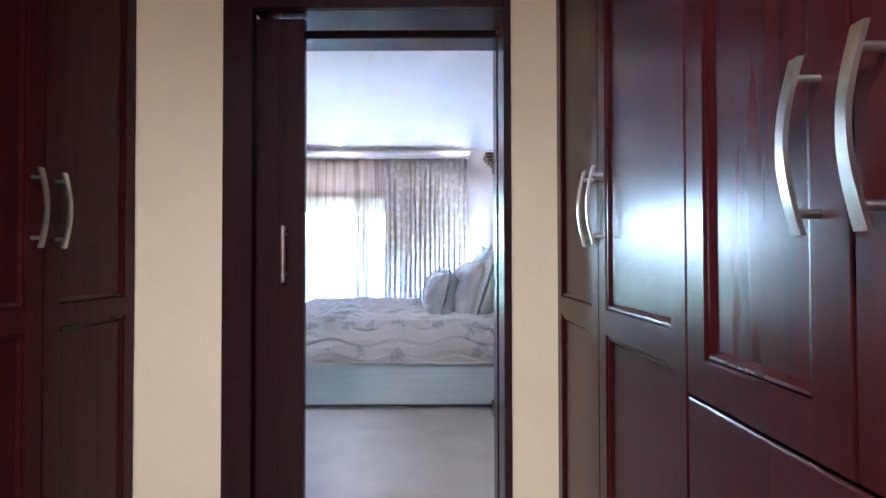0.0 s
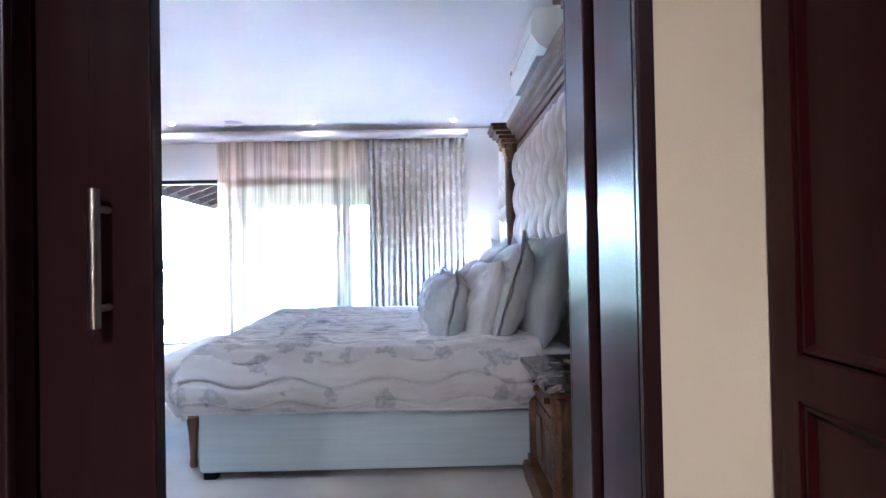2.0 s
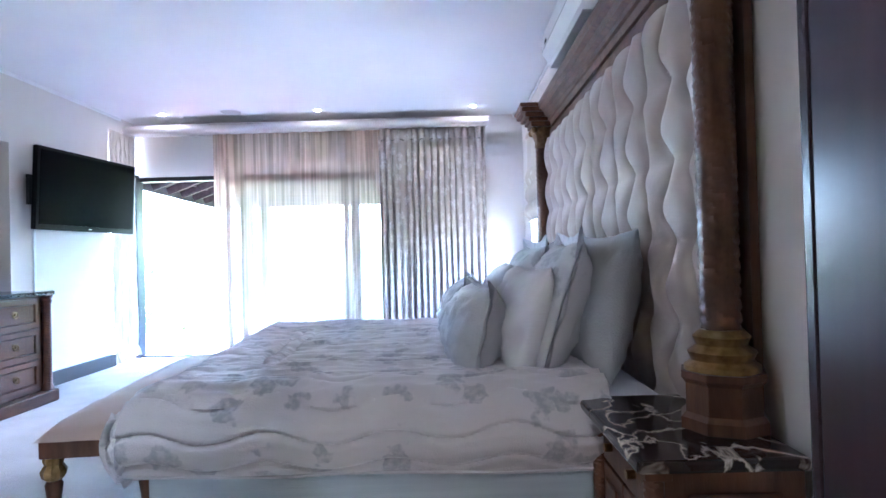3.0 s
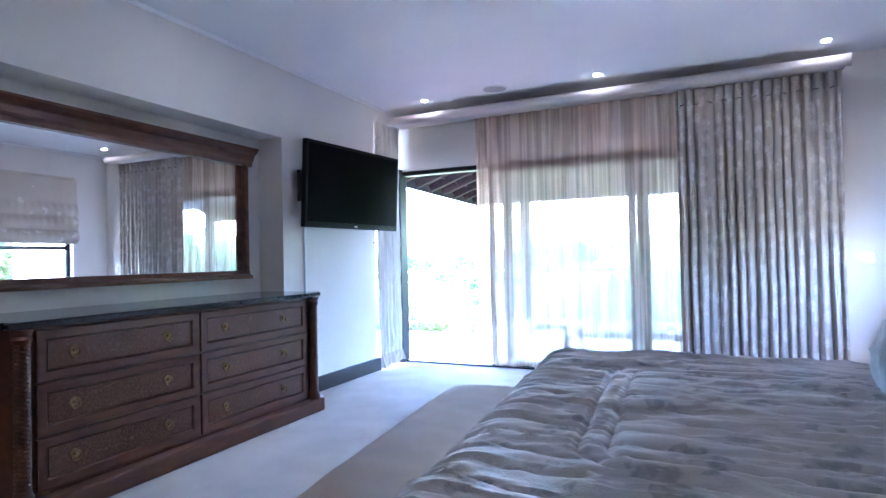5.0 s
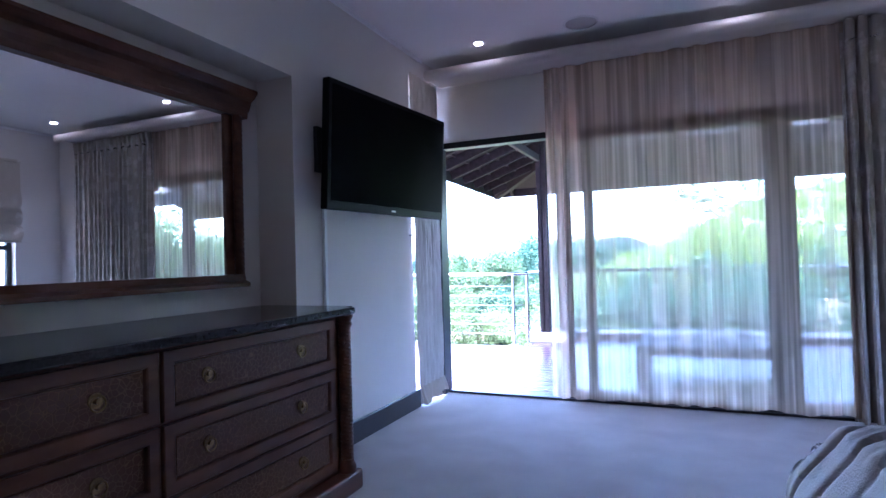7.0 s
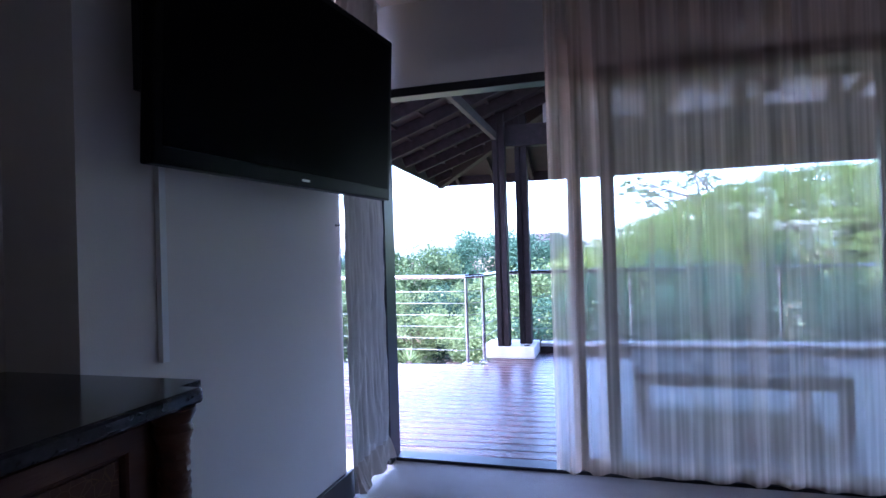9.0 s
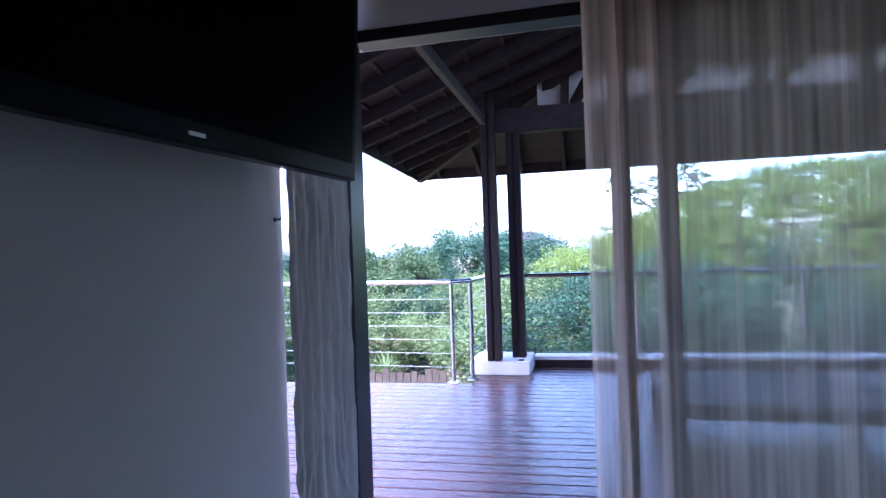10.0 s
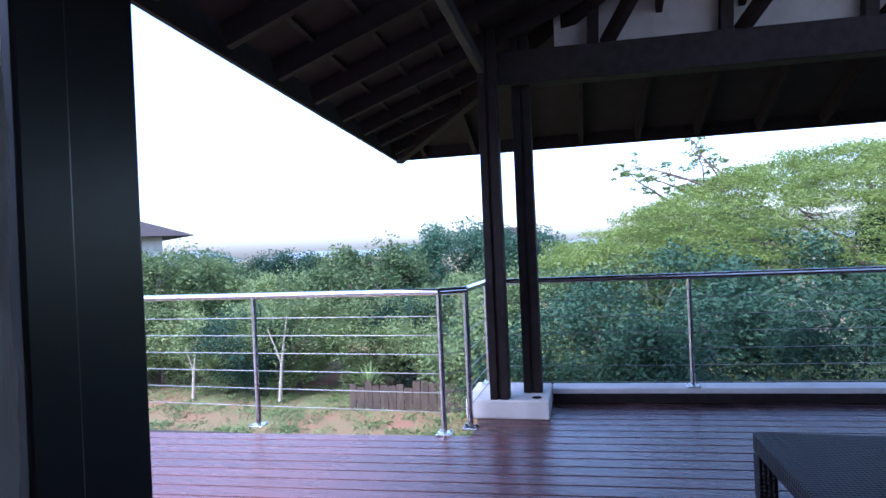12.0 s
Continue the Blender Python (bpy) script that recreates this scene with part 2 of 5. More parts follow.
BLACK_METAL = mat("black_powder_coated_aluminium", (0.016, 0.016, 0.019), 0.32, 0.2, (0.012, 0.012, 0.014), 20)
TV_SCREEN = mat("tv_glass", (0.0022, 0.002, 0.0035), 0.34, 0, (0.0018, 0.0016, 0.003), 5, spec=0.02)
TV_BODY = mat("glossy_black_plastic", (0.005, 0.005, 0.006), 0.35, spec=0.10)
WHITE_PLASTIC = mat("white_plastic", (0.78, 0.78, 0.78), 0.35, 0, (0.74, 0.74, 0.74), 6)
GREY_MESH = mat("speaker_mesh", (0.55, 0.54, 0.54), 0.7, 0.2, (0.42, 0.42, 0.42), 300)
LAMP_GLOW = glow_mat("lamp_glow", (1.0, 0.93, 0.85), 2.0)
GLASS = glass_mat()
MIRROR = mat("mirror_silver", (0.88, 0.89, 0.89), 0.01, 1.0, (0.88, 0.89, 0.89), 1)
DECK = mat("stained_hardwood_deck", (0.085, 0.038, 0.042), 0.27, 0, (0.072, 0.034, 0.034), 2.0, (0.7, 9, 9), bump=0.15, bump_scale=24, random_tint=0.2, rough_var=0.09, spec=0.34)
DECK_UNDER = mat("dark_deck_joist", (0.02, 0.014, 0.013), 0.8)
TIMBER = mat("dark_stained_timber", (0.028, 0.019, 0.020), 0.65, 0, (0.013, 0.009, 0.008), 5, (3, 3, 3), bump=0.2, bump_scale=30, spec=0.25)
# Worn and greyer than TIMBER: daylight on the beam's underside is put in.
TIMBER_WORN_LIT = mat("dull_grey_brown_timber", (0.055, 0.048, 0.045), 0.65, 0, (0.03, 0.026, 0.025), 5, (3, 3, 3), bump=0.2, bump_scale=30)
UNDERLAY = mat("pale_roof_boarding", (0.48, 0.44, 0.43), 0.8, 0, (0.38, 0.35, 0.34), 5)
ROOF_TILE = mat("brown_roof_underside", (0.024, 0.017, 0.016), 0.8, 0, (0.014, 0.010, 0.009), 6)
PLASTER = mat("white_exterior_plaster", (0.70, 0.68, 0.66), 0.75, 0, (0.58, 0.56, 0.54), 5, bump=0.2, bump_scale=90)


def weave_mat(name, dark, light, pitch):
    m = mat(name, light, 0.55, 0, dark, 40, spec=0.25)
    n, l = m.node_tree.nodes, m.node_tree.links
    tc = n.new("ShaderNodeTexCoord")
    waves = []
    for axis in ("X", "Y", "Z"):
        w = n.new("ShaderNodeTexWave")
        w.bands_direction = axis
        w.inputs["Scale"].default_value = 0.314 / pitch
        l.new(tc.outputs["Object"], w.inputs["Vector"])
        waves.append(w)
    a, b = n.new("ShaderNodeMath"), n.new("ShaderNodeMath")
    a.operation = b.operation = "MULTIPLY"
    ad = n.new("ShaderNodeMath")
    ad.operation = "ADD"
    l.new(waves[0].outputs["Fac"], a.inputs[0])
    l.new(waves[1].outputs["Fac"], a.inputs[1])
    l.new(waves[2].outputs["Fac"], b.inputs[0])
    l.new(waves[1].outputs["Fac"], b.inputs[1])
    l.new(a.outputs[0], ad.inputs[0])
    l.new(b.outputs[0], ad.inputs[1])
    bp = n.new("ShaderNodeBump")
    bp.inputs["Strength"].default_value, bp.inputs["Distance"].default_value = 1.0, 0.006
    l.new(ad.outputs[0], bp.inputs["Height"])
    l.new(bp.outputs[0], n["Principled BSDF"].inputs["Normal"])
    return m


WICKER = weave_mat("dark_woven_wicker", (0.008, 0.007, 0.009), (0.02, 0.018, 0.022), 0.022)


# ---- mesh helpers ----
def box(bm, x0, x1, y0, y1, z0, z1, bevel=0.0, m=None):
    r = bmesh.ops.create_cube(bm, size=1)
    vs = r["verts"]
    bmesh.ops.scale(bm, vec=(x1 - x0, y1 - y0, z1 - z0), verts=vs)
    bmesh.ops.translate(bm, vec=((x0 + x1) / 2, (y0 + y1) / 2, (z0 + z1) / 2), verts=vs)
    if bevel:
        es = list({e for v in vs for e in v.link_edges})
        out = bmesh.ops.bevel(bm, geom=es, offset=bevel, segments=2, affect="EDGES", profile=0.5)
        vs = list({v for v in out["verts"]} | {v for v in vs if v.is_valid})
    if m is not None:
        bmesh.ops.transform(bm, matrix=m, verts=vs)
    return vs


def boxes(*specs, bevel=0.0):
    bm = bmesh.new()
    for s in specs:
        box(bm, *s, bevel=bevel)
    return bm


def grid(fn, nu, nv, wrap_u=False):
    """A sheet from fn(u, v), u and v from 0 to 1."""
    bm = bmesh.new()
    cols = nu if wrap_u else nu + 1
    vs = [[bm.verts.new(fn(i / nu, j / nv)) for i in range(cols)] for j in range(nv + 1)]
    for j in range(nv):
        for i in range(nu):
            k = (i + 1) % cols
            bm.faces.new((vs[j][i], vs[j][k], vs[j + 1][k], vs[j + 1][i]))
    return bm


def lathe(x, y, profile, n=24, bm=None, rib=None):
    """Turned about the vertical at (x, y); profile of (radius, z). rib(theta, z) scales the radius."""
    bm = bm or bmesh.new()
    rows = []
    for r, z in profile:
        rows.append([bm.verts.new((x + r * (rib(2 * math.pi * i / n, z) if rib else 1) * math.cos(2 * math.pi * i / n),
                                   y + r * (rib(2 * math.pi * i / n, z) if rib else 1) * math.sin(2 * math.pi * i / n), z)) for i in range(n)])
    for a, b in zip(rows, rows[1:]):
        for i in range(n):
            bm.faces.new((a[i], a[(i + 1) % n], b[(i + 1) % n], b[i]))
    bm.faces.new(rows[0][::-1])
    bm.faces.new(rows[-1])
    return bm


def twist(x, y, r, z0, z1, turns=6, strands=2, n=20):
    """A rope-twist column shaft."""
    steps = max(24, int((z1 - z0) / (r * 0.22)))
    prof = [(r, z0 + (z1 - z0) * k / steps) for k in range(steps + 1)]
    return lathe(x, y, prof, n, rib=lambda th, z: 0.80 + 0.22 * abs(math.sin(strands * (th + 2 * math.pi * turns * (z - z0) / (z1 - z0)) / 1.0)) ** 0.7)


def prism(profile, axis, a, b):
    """A closed outline swept along an axis from a to b; for 'x' the outline is (y, z), for 'y' (x, z), for 'z' (x, y)."""
    bm = bmesh.new()
    put = {"x": lambda s, p: (s, p[0], p[1]), "y": lambda s, p: (p[0], s, p[1]), "z": lambda s, p: (p[0], p[1], s)}[axis]
    A = [bm.verts.new(put(a, p)) for p in profile]
    B = [bm.verts.new(put(b, p)) for p in profile]
    k = len(profile)
    for i in range(k):
        bm.faces.new((A[i], A[(i + 1) % k], B[(i + 1) % k], B[i]))
    bm.faces.new(A[::-1])
    bm.faces.new(B)
    bmesh.ops.recalc_face_normals(bm, faces=bm.faces)
    return bm


def beam(bm, p, q, w, h):
    """A square timber from p to q."""
    p, q = Vector(p), Vector(q)
    d = q - p
    side = d.cross(Vector((0, 0, 1)))
    side = side.normalized() if side.length > 1e-4 else Vector((1, 0, 0))
    up = side.cross(d).normalized()
    m = Matrix((side, d.normalized(), up)).transposed().to_4x4()
    m.translation = (p + q) / 2
    return box(bm, -w / 2, w / 2, -d.length / 2, d.length / 2, -h / 2, h / 2, m=m)


def rod(bm, p, q, r, n=10):
    p, q = Vector(p), Vector(q)
    d = q - p
    m = d.to_track_quat("Z", "Y").to_matrix().to_4x4()
    m.translation = (p + q) / 2
    bmesh.ops.create_cone(bm, cap_ends=True, segments=n, radius1=r, radius2=r, depth=d.length, matrix=m)


def tube(points, r, n=6):
    """A cord through points."""
    bm = bmesh.new()
    pts = [Vector(p) for p in points]
    prev = None
    for i, p in enumerate(pts):
        d = (pts[min(i + 1, len(pts) - 1)] - pts[max(i - 1, 0)]).normalized()
        a = d.orthogonal().normalized() if prev is None else (side - d * side.dot(d)).normalized()
        side, b = a, d.cross(a)
        ring = [bm.verts.new(p + (a * math.cos(2 * math.pi * k / n) + b * math.sin(2 * math.pi * k / n)) * r) for k in range(n)]
        if prev:
            for k in range(n):
                bm.faces.new((prev[k], prev[(k + 1) % n], ring[(k + 1) % n], ring[k]))
        prev = ring
    return bm


def place_of(o):
    up = place_of(o.parent) @ o.matrix_parent_inverse if o.parent else Matrix()
    return up @ o.matrix_basis


def part(name, bm, material, parent=None, label="", smooth=False):
    """Links a bmesh, built in the world's metres, as one mesh object, under a thing or a part if one is given."""
    me = bpy.data.meshes.new(name)
    bm.to_mesh(me)
    bm.free()
    me.materials.append(material)
    if smooth:
        me.shade_smooth()
        me.set_sharp_from_angle(angle=radians(40))
    ob = new(name, me)
    if parent:
        ob.parent = parent
        ob.matrix_parent_inverse = place_of(parent).inverted()
    return tagged(ob, label) if label else ob


def thing(name, at, label, category, group=""):
    ob = new(name)
    ob.empty_display_size = 0.1
    ob.matrix_basis = Matrix.Translation(at)
    return tagged(ob, label, category, group)


def setting(name, bm, material, label="", smooth=False):
    return tagged(part(name, bm, material, None, label, smooth), kind="structure")


# ---- rooms ----
XL, XR, YW, YB, H = -3.68, 0.98, 8.76, 2.46, 2.80      # bedroom: side walls, window wall, door wall, height
DF = 2.04                                               # door wall, dressing side
CL, CR = -0.98, 0.60                                    # wardrobe fronts
OL, OR, OH = -0.55, 0.40, 2.05                          # opening in the door wall
NY0, NY1, NZ = 4.40, 6.765, 2.193                         # niche in the side wall
WX0, WX1, WH = -3.64, 0.40, 2.16                        # opening in the window wall
DZ = -0.14                                              # deck level

setting("floor", boxes((XL - 0.35, XR + 0.2, 2.25, YW + 0.12, -0.12, 0)), CARPET, "cream cut-pile bedroom carpet")
setting("floor_dressing", boxes((-1.7, 1.3, -2.4, 2.25, -0.12, -0.006)), GROUT, "grout bed of the dressing room floor")
setting("ceiling", boxes((XL - 0.35, XR + 0.2, DF + 0.1, YW + 0.25, H, H + 0.15)), CEILING, "white painted bedroom ceiling")
setting("ceiling_dressing", boxes((-1.7, 1.3, -2.4, DF + 0.1, 2.6, 2.75)), CEILING, "white dressing room ceiling")
setting("wall_back", boxes((-1.7, 1.3, -2.4, -2.25, -0.1, 2.6)), CREAM_WALL, "cream wall behind the dressing room")
# door wall, cream on the dressing side
setting("wall_door", boxes((XL - 0.35, OL - 0.06, 2.34, YB, -0.1, H), (XL - 0.35, OL - 0.06, DF, DF + 0.04, -0.1, H), (OR + 0.0555, XR + 0.2, DF, YB, -0.1, H), (OR + 0.0275, OR + 0.0555, DF - 0.0005, DF - 0.0002, -0.1, H), (OL - 0.06, OR + 0.0555, DF, YB, OH + 0.05, H)), CREAM_WALL, "cream painted wall around the door")
setting("wall_bed", boxes((XR, XR + 0.2, YB, 6.95, 0, H), (XR, XR + 0.2, 6.95, 8.25, 0, 0.95), (XR, XR + 0.2, 6.95, 8.25, 2.15, H), (XR, XR + 0.2, 8.25, YW, 0, H)), WHITE_WALL, "white wall behind the bed, with a window")
setting("wall_dresser", boxes((XL - 0.35, XL, YB, NY0, 0, H), (XL - 0.35, XL, NY0, NY1, NZ, H), (XL - 0.35, XL - 0.25, NY0, NY1, 0, NZ), (XL - 0.35, XL, NY1, 8.21, 0, H), (XL - 0.35, XL, 8.21, YW, 2.62, H)), WHITE_WALL, "white wall with a mirror niche")
setting("wall_window", boxes((XL - 0.35, XR + 0.2, YW, YW + 0.25, WH, H), (WX1, XR + 0.2, YW, YW + 0.25, 0, WH)), WHITE_WALL, "white wall above the sliding doors")
setting("baseboard", boxes((XL, XL + 0.02, NY1 + 0.05, 8.26, 0.002, 0.14), bevel=0.004), SKIRT, "dark painted skirting board")

# ---- door between dressing room and bedroom ----
def door_frame():
    t = tagged(thing("door_1", (0, 2.2, 0), "dark espresso wood door frame around a sliding door", "door frame"), kind="structure")
    # dressing-side casing
    part("casing", boxes((OL - 0.10, OL + 0.01, DF - 0.02, DF, 0, OH + 0.05), bevel=0.004), FRAME_WOOD, t)
    part("casing", boxes((OR, OR + 0.028, DF - 0.02, DF, 0, OH + 0.05), bevel=0.004), FRAME_WOOD, t)
    part("casing", boxes((OL + 0.01, OR, DF - 0.02, DF, OH - 0.02, OH + 0.05), bevel=0.004), FRAME_WOOD, t)
    # jamb in two leaves with a slot for the sliding leaf between them
    part("jamb", boxes((OR, OR + 0.055, DF, 2.24, 0, OH), bevel=0.003), FRAME_WOOD, t)
    part("jamb", boxes((OR, OR + 0.055, 2.32, YB + 0.01, 0, OH), bevel=0.003), FRAME_WOOD, t)
    part("jamb", boxes((OR + 0.04, OR + 0.055, 2.24, 2.32, 0, OH)), TV_BODY, t)
    part("jamb", boxes((OL - 0.055, OL + 0.005, DF + 0.002, DF + 0.05, 0, OH), bevel=0.003), FRAME_WOOD, t)
    part("jamb", boxes((OL - 0.055, OL, 2.33, YB + 0.01, 0, OH), bevel=0.003), FRAME_WOOD, t)
    part("head", boxes((OL + 0.005, OR, DF + 0.001, 2.24, OH - 0.02, OH + 0.05), bevel=0.003), FRAME_WOOD, t)
    part("head", boxes((OL - 0.05, OR, 2.32, YB + 0.01, OH - 0.02, OH + 0.05), bevel=0.003), FRAME_WOOD, t)
    part("casing", boxes((OR + 0.001, OR + 0.07, YB + 0.011, YB + 0.03, 0, OH + 0.05), bevel=0.004), FRAME_WOOD, t)


def sliding_leaf():
    t = thing("sliding_door", (-0.6, DF + 0.09, 0), "dark wood sliding door pushed half open", "door")
    x0, x1, y0, y1 = -1.2, -0.362, DF + 0.056, DF + 0.094
    part("panel", boxes((x0, x1 - 0.10, y0 + 0.004, y1 - 0.004, 0.012, OH - 0.03)), FRAME_WOOD, t)
    part("stile", boxes((x1 - 0.10, x1, y0, y1, 0.012, OH - 0.03), bevel=0.003), FRAME_WOOD, t)
    h = boxes()
    rod(h, (-0.432, y0 - 0.04, 1.0), (-0.432, y0 - 0.04, 1.215), 0.009, 14)
    rod(h, (-0.432, y0 - 0.04, 1.03), (-0.432, y0 + 0.002, 1.03), 0.006)
    rod(h, (-0.432, y0 - 0.04, 1.185), (-0.432, y0 + 0.002, 1.185), 0.006)
    part("pull_handle", h, NICKEL, t, "straight brushed steel pull handle", True)


door_frame()
sliding_leaf()


# ---- wardrobes ----
def bow_handle(x, y, z0, z1, out, parent):
    """A flat bowed bar on two round studs; out is +1 or -1 along x."""
    bm = bmesh.new()
    n = 16
    prev = None
    for i in range(n + 1):
        f = i / n
        bow = 0.022 + 0.018 * math.sin(math.pi * f)
        w = 0.0075 + 0.002 * abs(2 * f - 1)
        z = z0 + (z1 - z0) * f
        ring = [bm.verts.new((x + out * (bow + d), y + s * w, z)) for d, s in ((0, -1), (0, 1), (0.006, 1), (0.006, -1))]
        if prev:
            for k in range(4):
                bm.faces.new((prev[k], prev[(k + 1) % 4], ring[(k + 1) % 4], ring[k]))
        else:
            bm.faces.new(ring)
        prev = ring
    bm.faces.new(prev[::-1])
    bmesh.ops.recalc_face_normals(bm, faces=bm.faces)
    for f in (0.12, 0.88):
        z = z0 + (z1 - z0) * f
        rod(bm, (x, y, z), (x + out * 0.032, y, z), 0.0055, 12)
    part("handle", bm, NICKEL, parent, "bowed brushed nickel handle", True)


def panel_door(parent, xf, out, y0, y1, z0, z1, rails, hand=None, name="door"):
    """A framed door with sunk panels; its face lies at xf and looks along out."""
    st, th, sink = 0.068, 0.022, 0.012
    ys = [y0, y0 + st, y1 - st, y1]
    zs = [z0, z0 + st]
    for zz in [*rails, z1 - st]:
        zs += [zz, zz + st]
    bm = bmesh.new()
    layers = [[[bm.verts.new((xx, yy, zz)) for yy in ys] for zz in zs] for xx in (xf, xf - out * th)]
    holes = [k for k in range(1, len(zs) - 1, 2)]
    for k in range(len(zs) - 1):
        for i in range(3):
            if i == 1 and k in holes:
                f, g = layers
                ring = ((k, 1), (k, 2), (k + 1, 2), (k + 1, 1))
                for (a, b), (c, e) in zip(ring, ring[1:] + ring[:1]):
                    bm.faces.new((f[a][b], f[c][e], g[c][e], g[a][b]))
                continue
            for v in layers:
                bm.faces.new((v[k][i], v[k][i + 1], v[k + 1][i + 1], v[k + 1][i]))
    n = len(zs) - 1
    rim = [(0, i) for i in range(3)] + [(k, 3) for k in range(n)] + [(n, 3 - i) for i in range(3)] + [(n - k, 0) for k in range(n)]
    for (a, b), (c, e) in zip(rim, rim[1:] + rim[:1]):
        bm.faces.new((layers[0][a][b], layers[0][c][e], layers[1][c][e], layers[1][a][b]))
    bmesh.ops.recalc_face_normals(bm, faces=bm.faces)
    bmesh.ops.bevel(bm, geom=[e for e in bm.edges if len(e.link_faces) == 2 and e.calc_face_angle(0) > 1], offset=0.0025, segments=2, affect="EDGES")
    d = part(name, bm, MAHOGANY, parent)
    for k in holes:
        pm = bmesh.new()
        rings = []
        for inset, depth in ((0.0, th), (0.0, 0.006), (0.004, 0.004), (0.009, 0.0045), (0.018, sink)):
            rings.append([pm.verts.new((xf - out * depth, yy, zz)) for yy, zz in ((ys[1] + inset, zs[k] + inset), (ys[2] - inset, zs[k] + inset), (ys[2] - inset, zs[k + 1] - inset), (ys[1] + inset, zs[k + 1] - inset))])
        for a, b in zip(rings, rings[1:]):
            for i in range(4):
                pm.faces.new((a[i], a[(i + 1) % 4], b[(i + 1) % 4], b[i]))
        pm.faces.new(rings[-1])
        bmesh.ops.recalc_face_normals(pm, faces=pm.faces)
        part("panel", pm, MAHOGANY, d)
    if hand is not None:
        bow_handle(xf, hand[0], hand[1], hand[2], out, d)
    return d


def wardrobe(xf, out, y0, y1, low, handle_z, label):
    """A full-height cupboard unit with a pair of doors; low is the height of drawers under them."""
    t = thing("wardrobe", (xf - out * 0.3, (y0 + y1) / 2, 0), label, "wardrobe", "built-in wardrobes")
    a, b = sorted((xf - out * 0.024, xf - out * 0.60))
    part("carcass", boxes((a, b, y0 + 0.001, y1 - 0.001, 0, 2.58)), MAHOGANY, t)
    ym = (y0 + y1) / 2
    g = 0.002
    z0 = low if low else 0.08
    rails = [0.885] if not low else []
    panel_door(t, xf, out, y0 + g, ym - g, z0 + g, 2.56, rails, (ym - 0.05, *handle_z))
    panel_door(t, xf, out, ym + g, y1 - g, z0 + g, 2.56, rails, (ym + 0.05, *handle_z))
    for k in range(3 if low else 0):
        z, zt = 0.08 + k * (low - 0.08) / 3, 0.08 + (k + 1) * (low - 0.08) / 3
        d0, d1 = sorted((xf, xf - out * 0.022))
        part("drawer", boxes((d0, d1, y0 + g, y1 - g, z + g, zt - g), bevel=0.005), MAHOGANY, t)
    return t


TALL = "dark mahogany wardrobe with two tall panelled doors"
wardrobe(CR, -1, 0.90, DF - 0.003, 0, (1.12, 1.335), TALL)
wardrobe(CR, -1, 0.08, 0.90, 0.85, (1.11, 1.31), "dark mahogany wardrobe with panelled doors over drawers")
wardrobe(CR, -1, -0.9, 0.08, 0, (1.12, 1.335), TALL)
wardrobe(CR, -1, -2.2, -0.9, 0, (1.12, 1.335), TALL)
wardrobe(CL, 1, 1.06, DF - 0.003, 0, (1.12, 1.345), TALL)
wardrobe(CL, 1, 0.05, 1.06, 0, (1.12, 1.345), TALL)
wardrobe(CL, 1, -2.2, 0.05, 0, (1.12, 1.345), TALL)


# ---- bed ----
BX0, BX1, BY0, BY1 = -1.10, 0.84, 4.04, 6.08


def soft(x, y, s, seed=0.0):
    return noise.noise(Vector((x * s + seed, y * s, seed)))


